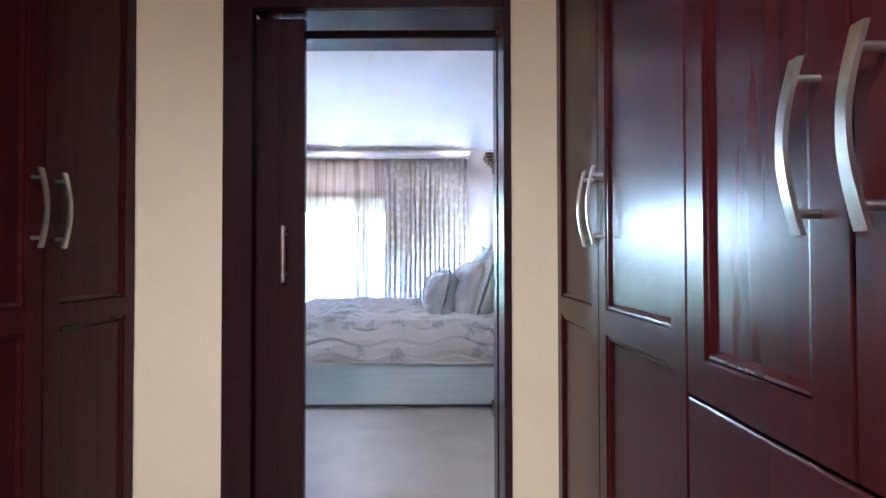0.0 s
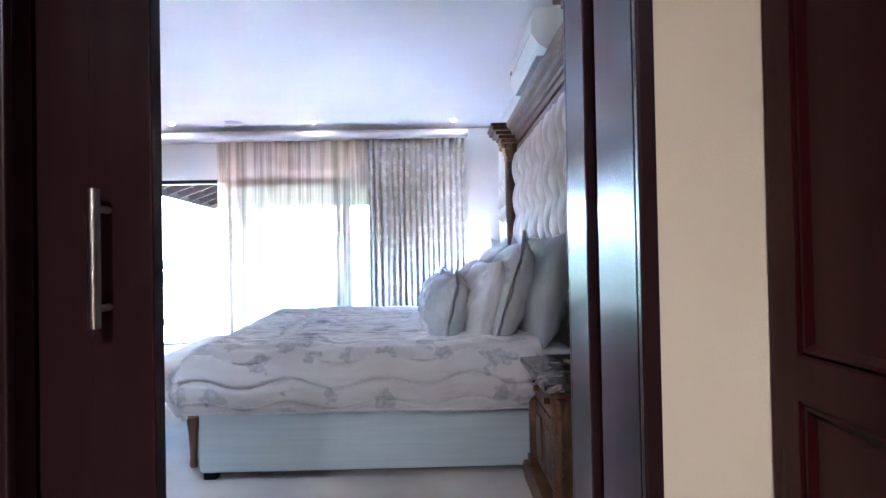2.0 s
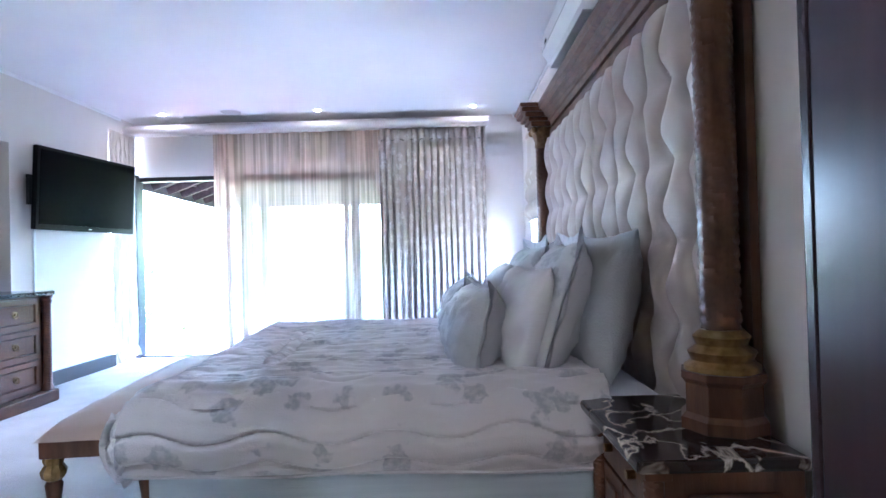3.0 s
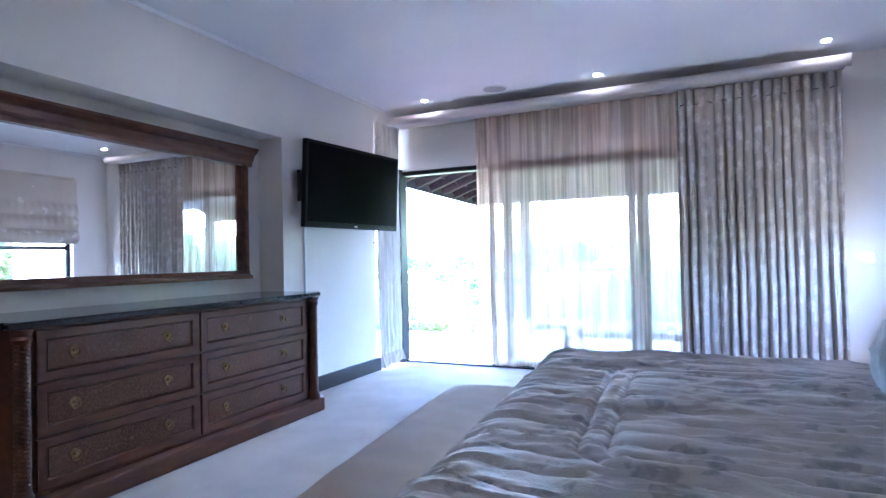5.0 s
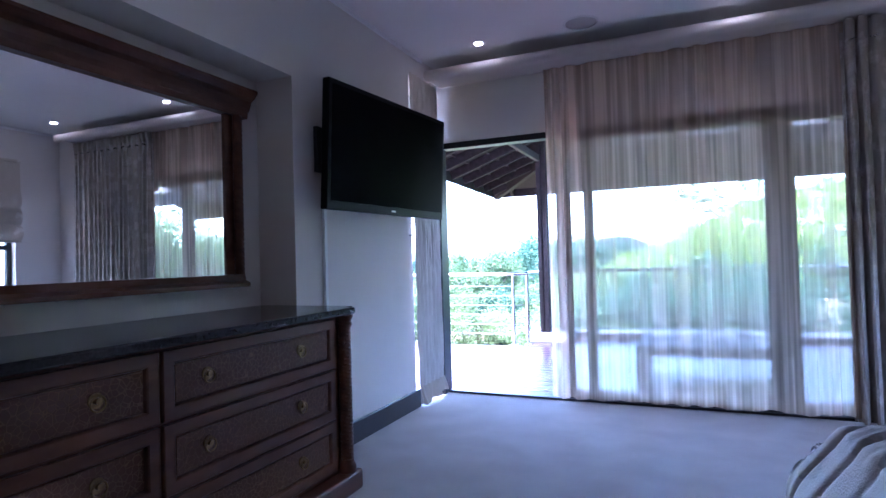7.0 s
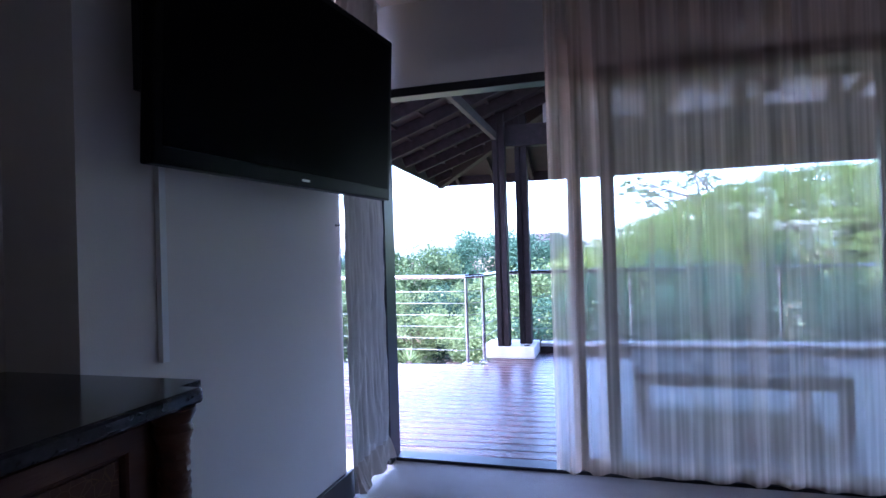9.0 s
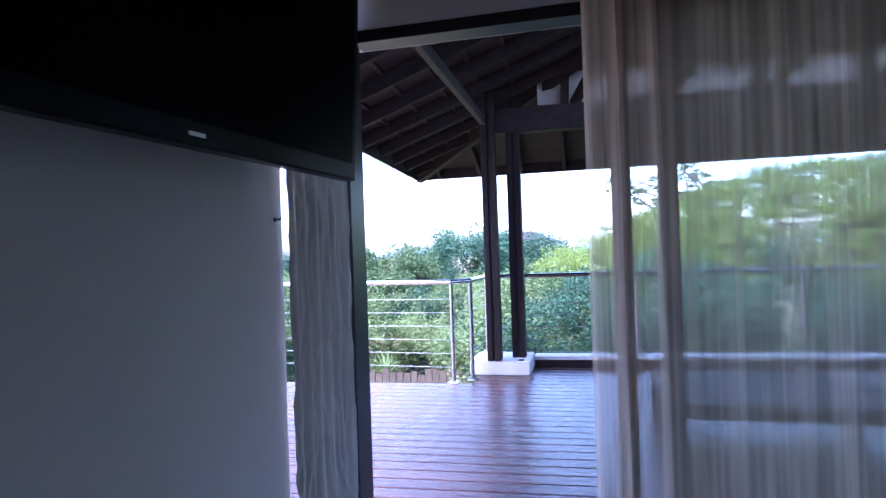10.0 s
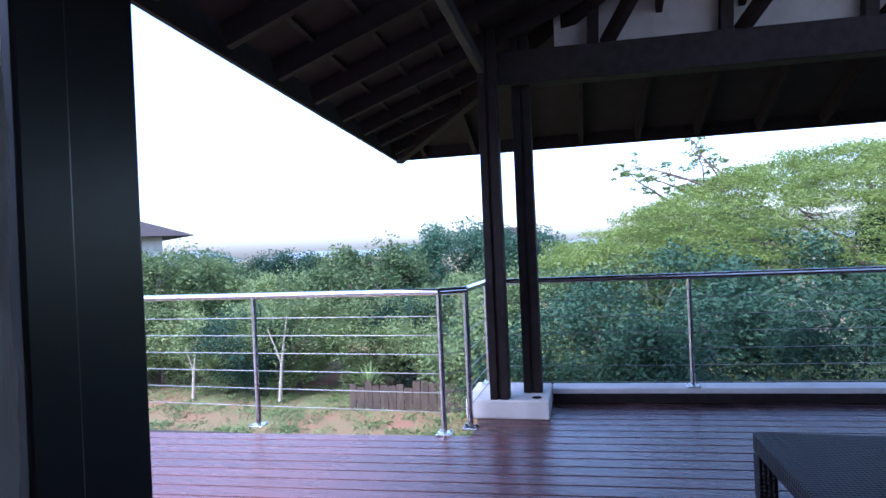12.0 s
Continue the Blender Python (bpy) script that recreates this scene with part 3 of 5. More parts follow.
def duvet_mesh():
    """A quilt over the mattress that hangs over the near, far and foot sides."""
    x0, x1, y0, y1, top, low = BX0 - 0.04, 0.62, BY0 - 0.05, BY1 + 0.09, 0.648, 0.345
    hang = top - low

    def at(u, v):
        s = u * (1.0 + hang / (x1 - x0)) - hang / (x1 - x0)      # along x, below 0 hangs over the foot
        full = (y1 - y0) + 2 * hang
        q = v * full - hang                                      # along y
        x = x0 + max(0, s) * (x1 - x0)
        dx = -min(0, s) * (x1 - x0)
        y = y0 + min(max(q, 0), y1 - y0)
        dy = -q if q < 0 else (q - (y1 - y0) if q > y1 - y0 else 0)
        d = max(dx, dy)
        z = top - d
        # rounded shoulders
        e = min(x - x0, y - y0, y1 - y) if d == 0 else 0
        r = 0.12
        if d == 0 and e < r:
            z -= r * 0.35 * (1 - e / r) ** 2
        if d > 0:
            z -= r * 0.35 * max(0, 1 - d / 0.3)
            bulge = 0.06 * math.sin(min(1, d / hang) * math.pi)
            y += (-bulge if q < 0 else bulge) if dy >= dx else 0
            x -= bulge if dx >= dy else 0
        # quilting waves, folds and creases
        wave = math.sin((q + 0.026 * math.sin(x * 14.3 + 0.9) + 0.02 * soft(x, q, 2.0, 5.0)) * math.pi / 0.125)
        inner = min(1.0, max(0.0, (min(q, y1 - y0 - q) - 0.10) / 0.2))
        lift = 0.021 * (1 - 0.55 * inner) * (1 - math.exp(-(wave * 3.4) ** 2))
        ridge = 1 - abs(soft(x * 0.22 + 0.05 * soft(x, q, 4, 1), q * 1.7, 8.0, 4.0)) * 2
        crease = 0.006 * soft(x * 0.6, q * 3.2, 5.0, 2.0) + 0.007 * soft(x, q, 3.0, 7.0) + 0.018 * max(0, ridge) ** 3 * (0.5 + soft(x, q, 2.5, 11.0))
        fold = 1 - abs(soft(x * 0.5 + q * 0.35 + 0.06 * soft(x, q, 5, 2), q * 2.4 - x * 0.3, 4.0, 13.0)) * 3.2
        crease += 0.010 * max(0, fold) ** 2 * max(0, 0.4 + soft(x, q, 1.8, 17.0)) + 0.006 * soft(x, q * 2.0, 14.0, 19.0) + 0.007 * inner * (1 - abs(soft(x * 0.35, q * 2.6, 7.0, 23.0)) * 2.4)
        # double stitched border line
        ex, ey = x - x0 - 0.34, min(q, y1 - y0 - q) - 0.45
        edge = min(ex, ey) if min(ex, ey) > 0.15 or max(ex, ey) > 0.15 else 0.15 - math.hypot(0.15 - min(ex, 0.15), 0.15 - min(ey, 0.15))
        crease -= 0.015 * (math.exp(-(edge / 0.013) ** 2) + math.exp(-((edge - 0.075) / 0.013) ** 2))
        if d > 0:
            y += (-1 if q < 0 else 1) * (lift + 0.5 * crease) if dy >= dx else 0
            x -= lift + 0.012 * soft(q, z, 6, 3) if dx > dy else 0
            z += 0.02 * soft(x, q, 2.0, 9.0) * d / hang
        else:
            z += lift * 1.1 + crease
        x -= 0.08 * max(0, y - 4.1) * max(0, 1 - max(0, s) * 1.4)
        if dx > 0:
            x -= 0.12 * (dx / hang) ** 1.5 * min(1, max(0, y - 5.4) / 0.6)
        return (x, y, z)

    hem = [at(1 - i / 60, 0.004) for i in range(61)] + [at(0.004, i / 90) for i in range(1, 90)] + [at(i / 60, 0.996) for i in range(61)]
    return grid(at, 230, 340), hem


def bed():
    t = thing("bed", (0, 5.03, 0), "double bed with a leaf-print quilt and pale blue base", "bed")
    part("bed_base", boxes((BX0, BX1, BY0, BY1, 0.035, 0.37), bevel=0.03), BASE_CLOTH, t, "pale blue fabric bed base", True)
    part("mattress", boxes((BX0 + 0.03, BX1, BY0 - 0.005, BY1 + 0.005, 0.371, 0.60), bevel=0.05), SHEET, t, "white covered mattress", True)
    for x in (BX0 + 0.05, BX1 - 0.1):
        for y in (BY0 + 0.06, BY1 - 0.06):
            part("foot", boxes((x - 0.03, x + 0.03, y - 0.03, y + 0.03, 0, 0.036)), TV_BODY, t)
    sheet, hem = duvet_mesh()
    q = part("quilt", sheet, DUVET, None, "", True)
    part("piping", tube(hem, 0.007), SHEET, q, "pale corded piping along the hem", True)
    tagged(q, "light grey quilt printed with leaves, spread over the mattress", "quilt")
    so = q.modifiers.new("thickness", "SOLIDIFY")
    so.thickness, so.offset = 0.03, -1


bed()


def pillow(cx, cy, cz, w, h, d, lean, turn, material, label, roll=0, flange=0.0):
    """A stuffed pillow standing on its edge: w along y, h up, d thick, leaning back towards the headboard."""
    bm = bmesh.new()
    n = 30
    rows = {}
    for side in (1, -1):
        for j in range(n + 1):
            for i in range(n + 1):
                edge = i in (0, n) or j in (0, n)
                if edge and side == -1:
                    rows[side, j, i] = rows[1, j, i]
                    continue
                a, b = math.sin(math.pi * (i / n - 0.5)), math.sin(math.pi * (j / n - 0.5))
                puff = max(0.0, (1 - abs(a) ** 2.6) * (1 - abs(b) ** 2.6)) ** 0.5
                pinch = 1 - 0.09 * (1 - abs(b) ** 2) * abs(a) ** 2
                pin2 = 1 - 0.09 * (1 - abs(a) ** 2) * abs(b) ** 2
                wr = 0.016 * noise.noise(Vector((a * 2.2 + cy, b * 2.2 + cz, cx + side))) + 0.012 * noise.noise(Vector((a * 6 + cy, b * 4, cx))) + 0.010 * abs(noise.noise(Vector((a * 3 + cy, b * 11, cx + 5))))
                x = side * (d * 0.62 * puff) + (1.7 * wr * puff)
                rows[side, j, i] = bm.verts.new((x, a * w / 2 * pinch, b * h / 2 * pin2))
    for side in (1, -1):
        for j in range(n):
            for i in range(n):
                f = (rows[side, j, i], rows[side, j, i + 1], rows[side, j + 1, i + 1], rows[side, j + 1, i])
                bm.faces.new(f if side == 1 else f[::-1])
    if flange:
        # a flat sewn border that ripples and flops at the corners
        ring = [(0, i) for i in range(n)] + [(j, n) for j in range(n)] + [(n, n - i) for i in range(n)] + [(n - j, 0) for j in range(n)]
        inner = [rows[1, j, i] for j, i in ring]
        for off in (0.004, -0.004):
            outer = []
            for k, v in enumerate(inner):
                yy, zz = v.co.y / (w / 2), v.co.z / (h / 2)
                corner = max(0.0, abs(yy) + abs(zz) - 1.3)
                flop = 0.014 * noise.noise(Vector((yy * 3 + cx, zz * 3 + cy, 4))) - 0.05 * corner * max(0, zz)
                outer.append(bm.verts.new((flop + off, v.co.y + flange * (yy if abs(yy) > 0.8 else yy * 0.3), v.co.z + flange * (zz if abs(zz) > 0.8 else zz * 0.3))))
            for k in range(len(inner)):
                q = (k + 1) % len(inner)
                bm.faces.new((inner[k], inner[q], outer[q], outer[k]))
    m = Matrix.Translation((cx, cy, cz)) @ Matrix.Rotation(radians(turn), 4, "Z") @ Matrix.Rotation(radians(lean), 4, "Y") @ Matrix.Rotation(radians(roll), 4, "X")
    bmesh.ops.transform(bm, matrix=m, verts=bm.verts)
    bmesh.ops.recalc_face_normals(bm, faces=bm.faces)
    p = part("pillow", bm, material)
    p.data.shade_smooth()
    return tagged(p, label, "pillow", "pillows on the bed")


for (yy, s) in ((4.50, 0), (5.50, 1)):
    pillow(0.70, yy, 0.91, 0.72, 0.62, 0.20, 12, 4 - 8 * s, PILLOW, "large pale grey pillow leaning on the headboard")
    pillow(0.52, yy + 0.02, 0.90, 0.66, 0.58, 0.20, 18, -4 + 6 * s, PILLOW_PRINT, "leaf-print square pillow with a flat border", flange=0.05)
    pillow(0.36, yy, 0.84, 0.62, 0.48, 0.18, 16, 6 - 9 * s, SHEET, "white linen pillow in the second row")
pillow(0.15, 4.46, 0.80, 0.42, 0.40, 0.20, 14, 10, PILLOW, "small pale blue scatter pillow with a flat border", flange=0.022)
pillow(0.12, 4.98, 0.80, 0.42, 0.40, 0.20, 14, -4, PILLOW, "small pale blue scatter pillow with a flat border", flange=0.022)
pillow(0.15, 5.46, 0.80, 0.42, 0.40, 0.20, 14, 2, PILLOW, "small pale blue scatter pillow with a flat border", flange=0.022)

CN, CF = 3.62, 6.62                                     # headboard columns along y
HBX = 0.85


def column(parent, y):
    x = HBX
    part("pedestal", lathe(x, y, [(0.125, 0.601), (0.125, 0.635), (0.11, 0.65), (0.11, 0.735), (0.122, 0.75), (0.122, 0.77)], 8), BED_WOOD, parent, "octagonal carved pedestal")
    part("column_base", lathe(x, y, [(0.105, 0.7705), (0.105, 0.785), (0.085, 0.80), (0.095, 0.825), (0.07, 0.845), (0.08, 0.87), (0.06, 0.89)], 28, rib=lambda th, z: 1 + 0.03 * math.cos(24 * th)), GOLD, parent, "gilded beaded column base", True)
    part("column_shaft", twist(x, y, 0.058, 0.89, 1.98, 7), BED_WOOD, parent, "", True)
    cap = lathe(x, y, [(0.055, 1.98), (0.065, 2.0), (0.06, 2.03), (0.075, 2.08), (0.095, 2.14), (0.085, 2.15)], 28, rib=lambda th, z: 1 + 0.10 * math.cos(8 * th) * (z - 1.98) / 0.17)
    for dx, dy in ((-1, -1), (-1, 1), (1, -1), (1, 1)):
        bmesh.ops.create_uvsphere(cap, u_segments=10, v_segments=8, radius=0.028, matrix=Matrix.Translation((x + dx * 0.075, y + dy * 0.075, 2.125)))
    part("capital", cap, BRONZE, parent, "dark gilded leafy capital", True)
    bm = bmesh.new()
    for k, (w, z0, z1) in enumerate(((0.105, 2.152, 2.19), (0.125, 2.19, 2.22), (0.155, 2.22, 2.255), (0.185, 2.255, 2.29), (0.20, 2.29, 2.32))):
        box(bm, x - w, min(x + w, XR - 0.002), y - w, y + w, z0, z1, bevel=0.006)
    part("cornice_block", bm, BED_WOOD, parent)


def headboard():
    t = thing("headboard", (0.9, 5.03, 0), "tall carved wooden headboard with cream tufted panel and twisted columns", "headboard")
    column(t, CN)
    column(t, CF)
    prof = [(0.97, 2.13), (0.885, 2.13), (0.88, 2.17), (0.865, 2.175), (0.862, 2.20), (0.835, 2.215), (0.828, 2.25), (0.80, 2.265), (0.79, 2.295), (0.79, 2.315), (0.97, 2.315)]
    part("cornice", prism(prof, "y", CN + 0.2005, CF - 0.2005), BED_WOOD, t)
    part("frame_rail", boxes((0.90, 0.955, CN + 0.06, CF - 0.06, 2.06, 2.129), bevel=0.006), BED_WOOD, t)

    def tuft(u, v):
        y = CN + 0.06 + (CF - CN - 0.12) * u
        z = 0.45 + 1.61 * v
        py, pz = 0.215, 0.30
        k = y / py
        warp = 0.22 * math.sin(2 * math.pi * z / pz) * math.cos(math.pi * k)
        g = 2 * ((k + warp) % 1) - 1
        dome = math.sqrt(max(0, 1 - g * g))
        pin = 0.64 + 0.36 * abs(math.sin(math.pi * z / pz + 0.4))
        return (0.935 - 0.085 * dome * pin, y, z)

    part("tufted_panel", grid(tuft, 320, 100), TUFT, t, "cream diamond-tufted upholstered panel", True)
    part("back_board", boxes((0.945, 0.972, CN, CF, 0.0, 2.13)), BED_WOOD, t)


headboard()


def nightstand(y0, y1, yc, label):
    t = thing("nightstand", (0.75, (y0 + y1) / 2, 0), label, "nightstand", "nightstands by the bed")
    x0, x1 = 0.535, 0.944
    part("plinth", boxes((x0 - 0.02, x1, y0 - 0.015, y1 + 0.015, 0, 0.09), bevel=0.012), BED_WOOD, t)
    part("body", boxes((x0 + 0.05, x1, y0 + 0.01, y1 - 0.01, 0.091, 0.564)), BED_WOOD, t)
    for y in (y0 + 0.04, y1 - 0.04):
        part("twisted_corner", twist(x0 + 0.035, y, 0.03, 0.125, 0.535, 6, n=16), BED_WOOD, t, "", True)
        part("corner_block", boxes((x0, x0 + 0.07, y - 0.036, y + 0.036, 0.091, 0.125), bevel=0.004), BED_WOOD, t)
        part("corner_block", boxes((x0, x0 + 0.07, y - 0.036, y + 0.036, 0.535, 0.564), bevel=0.004), BED_WOOD, t)
    for a, b in ((y0 + 0.09, (y0 + y1) / 2 - 0.003), ((y0 + y1) / 2 + 0.003, y1 - 0.09)):
        d = part("door", boxes((x0 + 0.03, x0 + 0.049, a, b, 0.12, 0.41), bevel=0.004), BED_WOOD, t)
        part("panel", boxes((x0 + 0.020, x0 + 0.0295, a + 0.045, b - 0.045, 0.165, 0.365), bevel=0.006), BED_WOOD, d)
    w = part("drawer", boxes((x0 + 0.03, x0 + 0.049, y0 + 0.09, y1 - 0.09, 0.42, 0.55), bevel=0.004), BED_WOOD, t)
    for yk in (y0 + 0.19, y1 - 0.19):
        bm = bmesh.new()
        rod(bm, (x0 + 0.005, yk, 0.485), (x0 + 0.03, yk, 0.485), 0.014, 14)
        part("knob", bm, BRASS, w, "round brass knob", True)
    part("side_panel", boxes((x0 + 0.11, x1 - 0.06, y0 + 0.002, y0 + 0.0095, 0.15, 0.50), bevel=0.003), BED_WOOD, t)
    part("marble_top", boxes((x0 - 0.03, x1, y0 - 0.03, y1 + 0.03, 0.565, 0.60), bevel=0.010), MARBLE, t, "black marble top with pale veins")


nightstand(3.38, 3.99, CN, "carved walnut nightstand with twisted corners and black marble top")
nightstand(6.28, 6.86, CF, "carved walnut nightstand on the far side of the bed")


def bench():
    x0, x1, y0, y1 = -1.66, -1.20, 4.18, 5.98
    t = thing("bench", (-1.455, 5.08, 0), "upholstered bench with gilded turned legs at the bed's foot", "bench")

    def seat(u, v):
        a, b = u * 2 - 1, v * 2 - 1
        puff = max(0, (1 - abs(a) ** 4) * (1 - abs(b) ** 6)) ** 0.5
        return ((x0 + x1) / 2 + a * (x1 - x0) / 2, (y0 + y1) / 2 + b * (y1 - y0) / 2, 0.43 + 0.085 * puff + 0.004 * soft(a, b * 4, 2))

    bm = grid(seat, 30, 60)
    part("cushion", bm, BENCH_CLOTH, t, "taupe padded seat", True)
    part("apron", boxes((x0 + 0.012, x1 - 0.012, y0 + 0.012, y1 - 0.012, 0.36, 0.432), bevel=0.006), BED_WOOD, t)
    for x in (x0 + 0.05, x1 - 0.05):
        for y in (y0 + 0.05, y1 - 0.05):
            lg = part("leg", lathe(x, y, [(0.016, 0), (0.022, 0.02), (0.017, 0.05), (0.024, 0.18), (0.033, 0.25), (0.026, 0.265)], 20), BED_WOOD, t, "", True)
            part("gilded_knop", lathe(x, y, [(0.024, 0.265), (0.04, 0.28), (0.045, 0.305), (0.035, 0.325), (0.03, 0.33), (0.036, 0.345), (0.036, 0.36)], 20, rib=lambda th, z: 1 + 0.07 * math.cos(10 * th)), GOLD, lg, "gilded carved knop", True)

    t.matrix_basis = Matrix.Translation((-1.50, 5.08, 0)) @ Matrix.Rotation(radians(6), 4, "Z")


bench()


# ---- dresser, mirror, television ----
def framed(x0, x1, y0, y1, z0, z1, w):
    """A flat frame with mitred, rounded sides, facing along x."""
    bm = bmesh.new()
    rings = []
    for inset, x in ((0.0, x0), (0.0, x1 - 0.003), (0.003, x1), (w - 0.008, x1), (w - 0.003, x1 - 0.004), (w, x0 + 0.004), (w, x0)):
        rings.append([bm.verts.new((x, yy, zz)) for yy, zz in ((y0 + inset, z0 + inset), (y1 - inset, z0 + inset), (y1 - inset, z1 - inset), (y0 + inset, z1 - inset))])
    for a, b in zip(rings, rings[1:]):
        for i in range(4):
            bm.faces.new((a[i], a[(i + 1) % 4], b[(i + 1) % 4], b[i]))
    bmesh.ops.recalc_face_normals(bm, faces=bm.faces)
    return bm


def dresser():
    y0, y1, xf = 4.55, 6.65, -3.33
    t = thing("dresser", (-3.55, 5.66, 0), "wide brown six-drawer dresser with twisted corner columns", "dresser")
    part("plinth", boxes((XL + 0.003, xf + 0.08, y0 - 0.05, y1 + 0.07, 0, 0.10), bevel=0.012), DRESSER_WOOD, t)
    part("body", boxes((XL + 0.003, xf, y0 + 0.02, y1 - 0.01, 0.101, 0.885)), DRESSER_WOOD, t)
    for y in (y0 + 0.02, y1):
        part("twisted_column", twist(xf + 0.03, y, 0.034, 0.16, 0.83, 8, n=18), DRESSER_WOOD, t, "", True)
        part("column_block", lathe(xf + 0.03, y, [(0.045, 0.101), (0.045, 0.13), (0.035, 0.15), (0.035, 0.165)], 20), DRESSER_WOOD, t, "", True)
        part("column_block", lathe(xf + 0.03, y, [(0.035, 0.82), (0.042, 0.84), (0.036, 0.855), (0.046, 0.875), (0.046, 0.885)], 20), DRESSER_WOOD, t, "", True)
    ym = 5.575
    for (a, b, fs) in ((y0 + 0.09, ym - 0.008, (0.19, 0.765)), (ym + 0.008, y1 - 0.06, (0.195, 0.735))):
        for k in range(3):
            z0 = 0.125 + k * 0.252
            z1 = z0 + 0.240
            d = part("drawer", framed(xf, xf + 0.016, a, b, z0, z1, 0.05), DRESSER_WOOD, t)
            part("panel", boxes((xf, xf + 0.005, a + 0.056, b - 0.056, z0 + 0.056, z1 - 0.056)), CRACKLE, d, "crackled leather-look drawer panel")
            for f in fs:
                yk, zk = a + (b - a) * f, (z0 + z1) / 2 + 0.008
                bm = bmesh.new()
                rod(bm, (xf + 0.006, yk, zk), (xf + 0.024, yk, zk), 0.010, 14)
                rod(bm, (xf + 0.006, yk, zk), (xf + 0.010, yk, zk), 0.024, 20)
                for s in range(20):
                    t0, t1 = 2 * math.pi * s / 20, 2 * math.pi * (s + 1) / 20
                    rod(bm, (xf + 0.020, yk + 0.024 * math.sin(t0), zk - 0.008 + 0.024 * math.cos(t0)), (xf + 0.020, yk + 0.024 * math.sin(t1), zk - 0.008 + 0.024 * math.cos(t1)), 0.0035, 6)
                part("ring_pull", bm, BRASS, d, "round brass ring pull", True)
    part("stone_top", boxes((XL - 0.247, xf + 0.01, NY0 + 0.003, NY1 - 0.003, 0.886, 0.92)), STONE_TOP, t, "dark polished stone top")
    part("stone_top", boxes((XL + 0.003, xf + 0.07, y0 - 0.05, y1 + 0.05, 0.8865, 0.9205), bevel=0.008), STONE_TOP, t)


dresser()


def wall_mirror():
    y0, y1, z0, z1 = 4.48, 6.575, 1.036, 2.083
    xb = XL - 0.248
    t = thing("wall_mirror", (xb, 5.6, 1.02), "wide mirror in a carved brown frame with twisted sides", "mirror")
    f = 0.11
    part("mirror_glass", boxes((xb + 0.03, xb + 0.036, y0 + f - 0.01, y1 - f + 0.01, z0 + 0.05, z1 - 0.10)), MIRROR, t, "plain mirror glass")
    part("backing", boxes((xb + 0.001, xb + 0.028, y0 + 0.03, y1 - 0.03, z0 + 0.02, z1 - 0.03)), DRESSER_WOOD, t)
    prof = [(xb, z1 - 0.14), (xb + 0.06, z1 - 0.14), (xb + 0.065, z1 - 0.11), (xb + 0.08, z1 - 0.09), (xb + 0.09, z1 - 0.055), (xb + 0.115, z1 - 0.04), (xb + 0.135, z1 - 0.015), (xb + 0.135, z1), (xb, z1)]
    part("cornice", prism(prof, "y", y0 - 0.045, y1 + 0.045), DRESSER_WOOD, t)
    prof = [(xb, z0), (xb + 0.09, z0), (xb + 0.09, z0 + 0.02), (xb + 0.06, z0 + 0.035), (xb + 0.055, z0 + 0.065), (xb, z0 + 0.065)]
    part("sill", prism(prof, "y", y0 - 0.01, y1 + 0.01), DRESSER_WOOD, t)
    for y in (y0 + 0.055, y1 - 0.055):
        part("stile", boxes((xb + 0.029, xb + 0.045, y - 0.055, y + 0.055, z0 + 0.066, z1 - 0.141)), DRESSER_WOOD, t)
        part("twisted_side", twist(xb + 0.065, y + (0.015 if y > 5 else -0.015), 0.026, z0 + 0.066, z1 - 0.141, 8, n=16), DRESSER_WOOD, t, "", True)


wall_mirror()


def television():
    t = thing("television", (-3.5, 7.55, 1.44), "flat black television swung out on a wall bracket", "television")
    w, h, d = 1.31, 0.74, 0.05
    m = Matrix.Translation((-3.445, 7.51, 1.82)) @ Matrix.Rotation(radians(-6), 4, "Z") @ Matrix.Rotation(radians(3), 4, "Y")
    bm = bmesh.new()
    box(bm, -d, 0, -w / 2, w / 2, -h / 2, h / 2, 0.006, m=None)
    bmesh.ops.transform(bm, matrix=m, verts=bm.verts)
    part("casing", bm, TV_BODY, t, "glossy black bezel")
    bm = bmesh.new()
    box(bm, 0.0005, 0.003, -w / 2 + 0.03, w / 2 - 0.03, -h / 2 + 0.05, h / 2 - 0.03)
    bmesh.ops.transform(bm, matrix=m, verts=bm.verts)
    part("screen", bm, TV_SCREEN, t, "dark switched-off screen")
    bm = bmesh.new()
    box(bm, 0.0008, 0.0035, -0.022, 0.022, -h / 2 + 0.020, -h / 2 + 0.028)
    bmesh.ops.transform(bm, matrix=m, verts=bm.verts)
    part("maker_mark", bm, NICKEL, t, "small silver maker's bar")
    part("bracket", boxes((XL + 0.001, XL + 0.03, 6.95, 7.35, 1.68, 1.95), (XL + 0.03, -3.49, 7.1, 7.2, 1.75, 1.88), bevel=0.004), BLACK_METAL, t)
    part("cable_duct", boxes((XL + 0.001, XL + 0.018, 7.02, 7.045, 0.9, 1.68)), WHITE_PLASTIC, t, "slim white cable cover")


television()


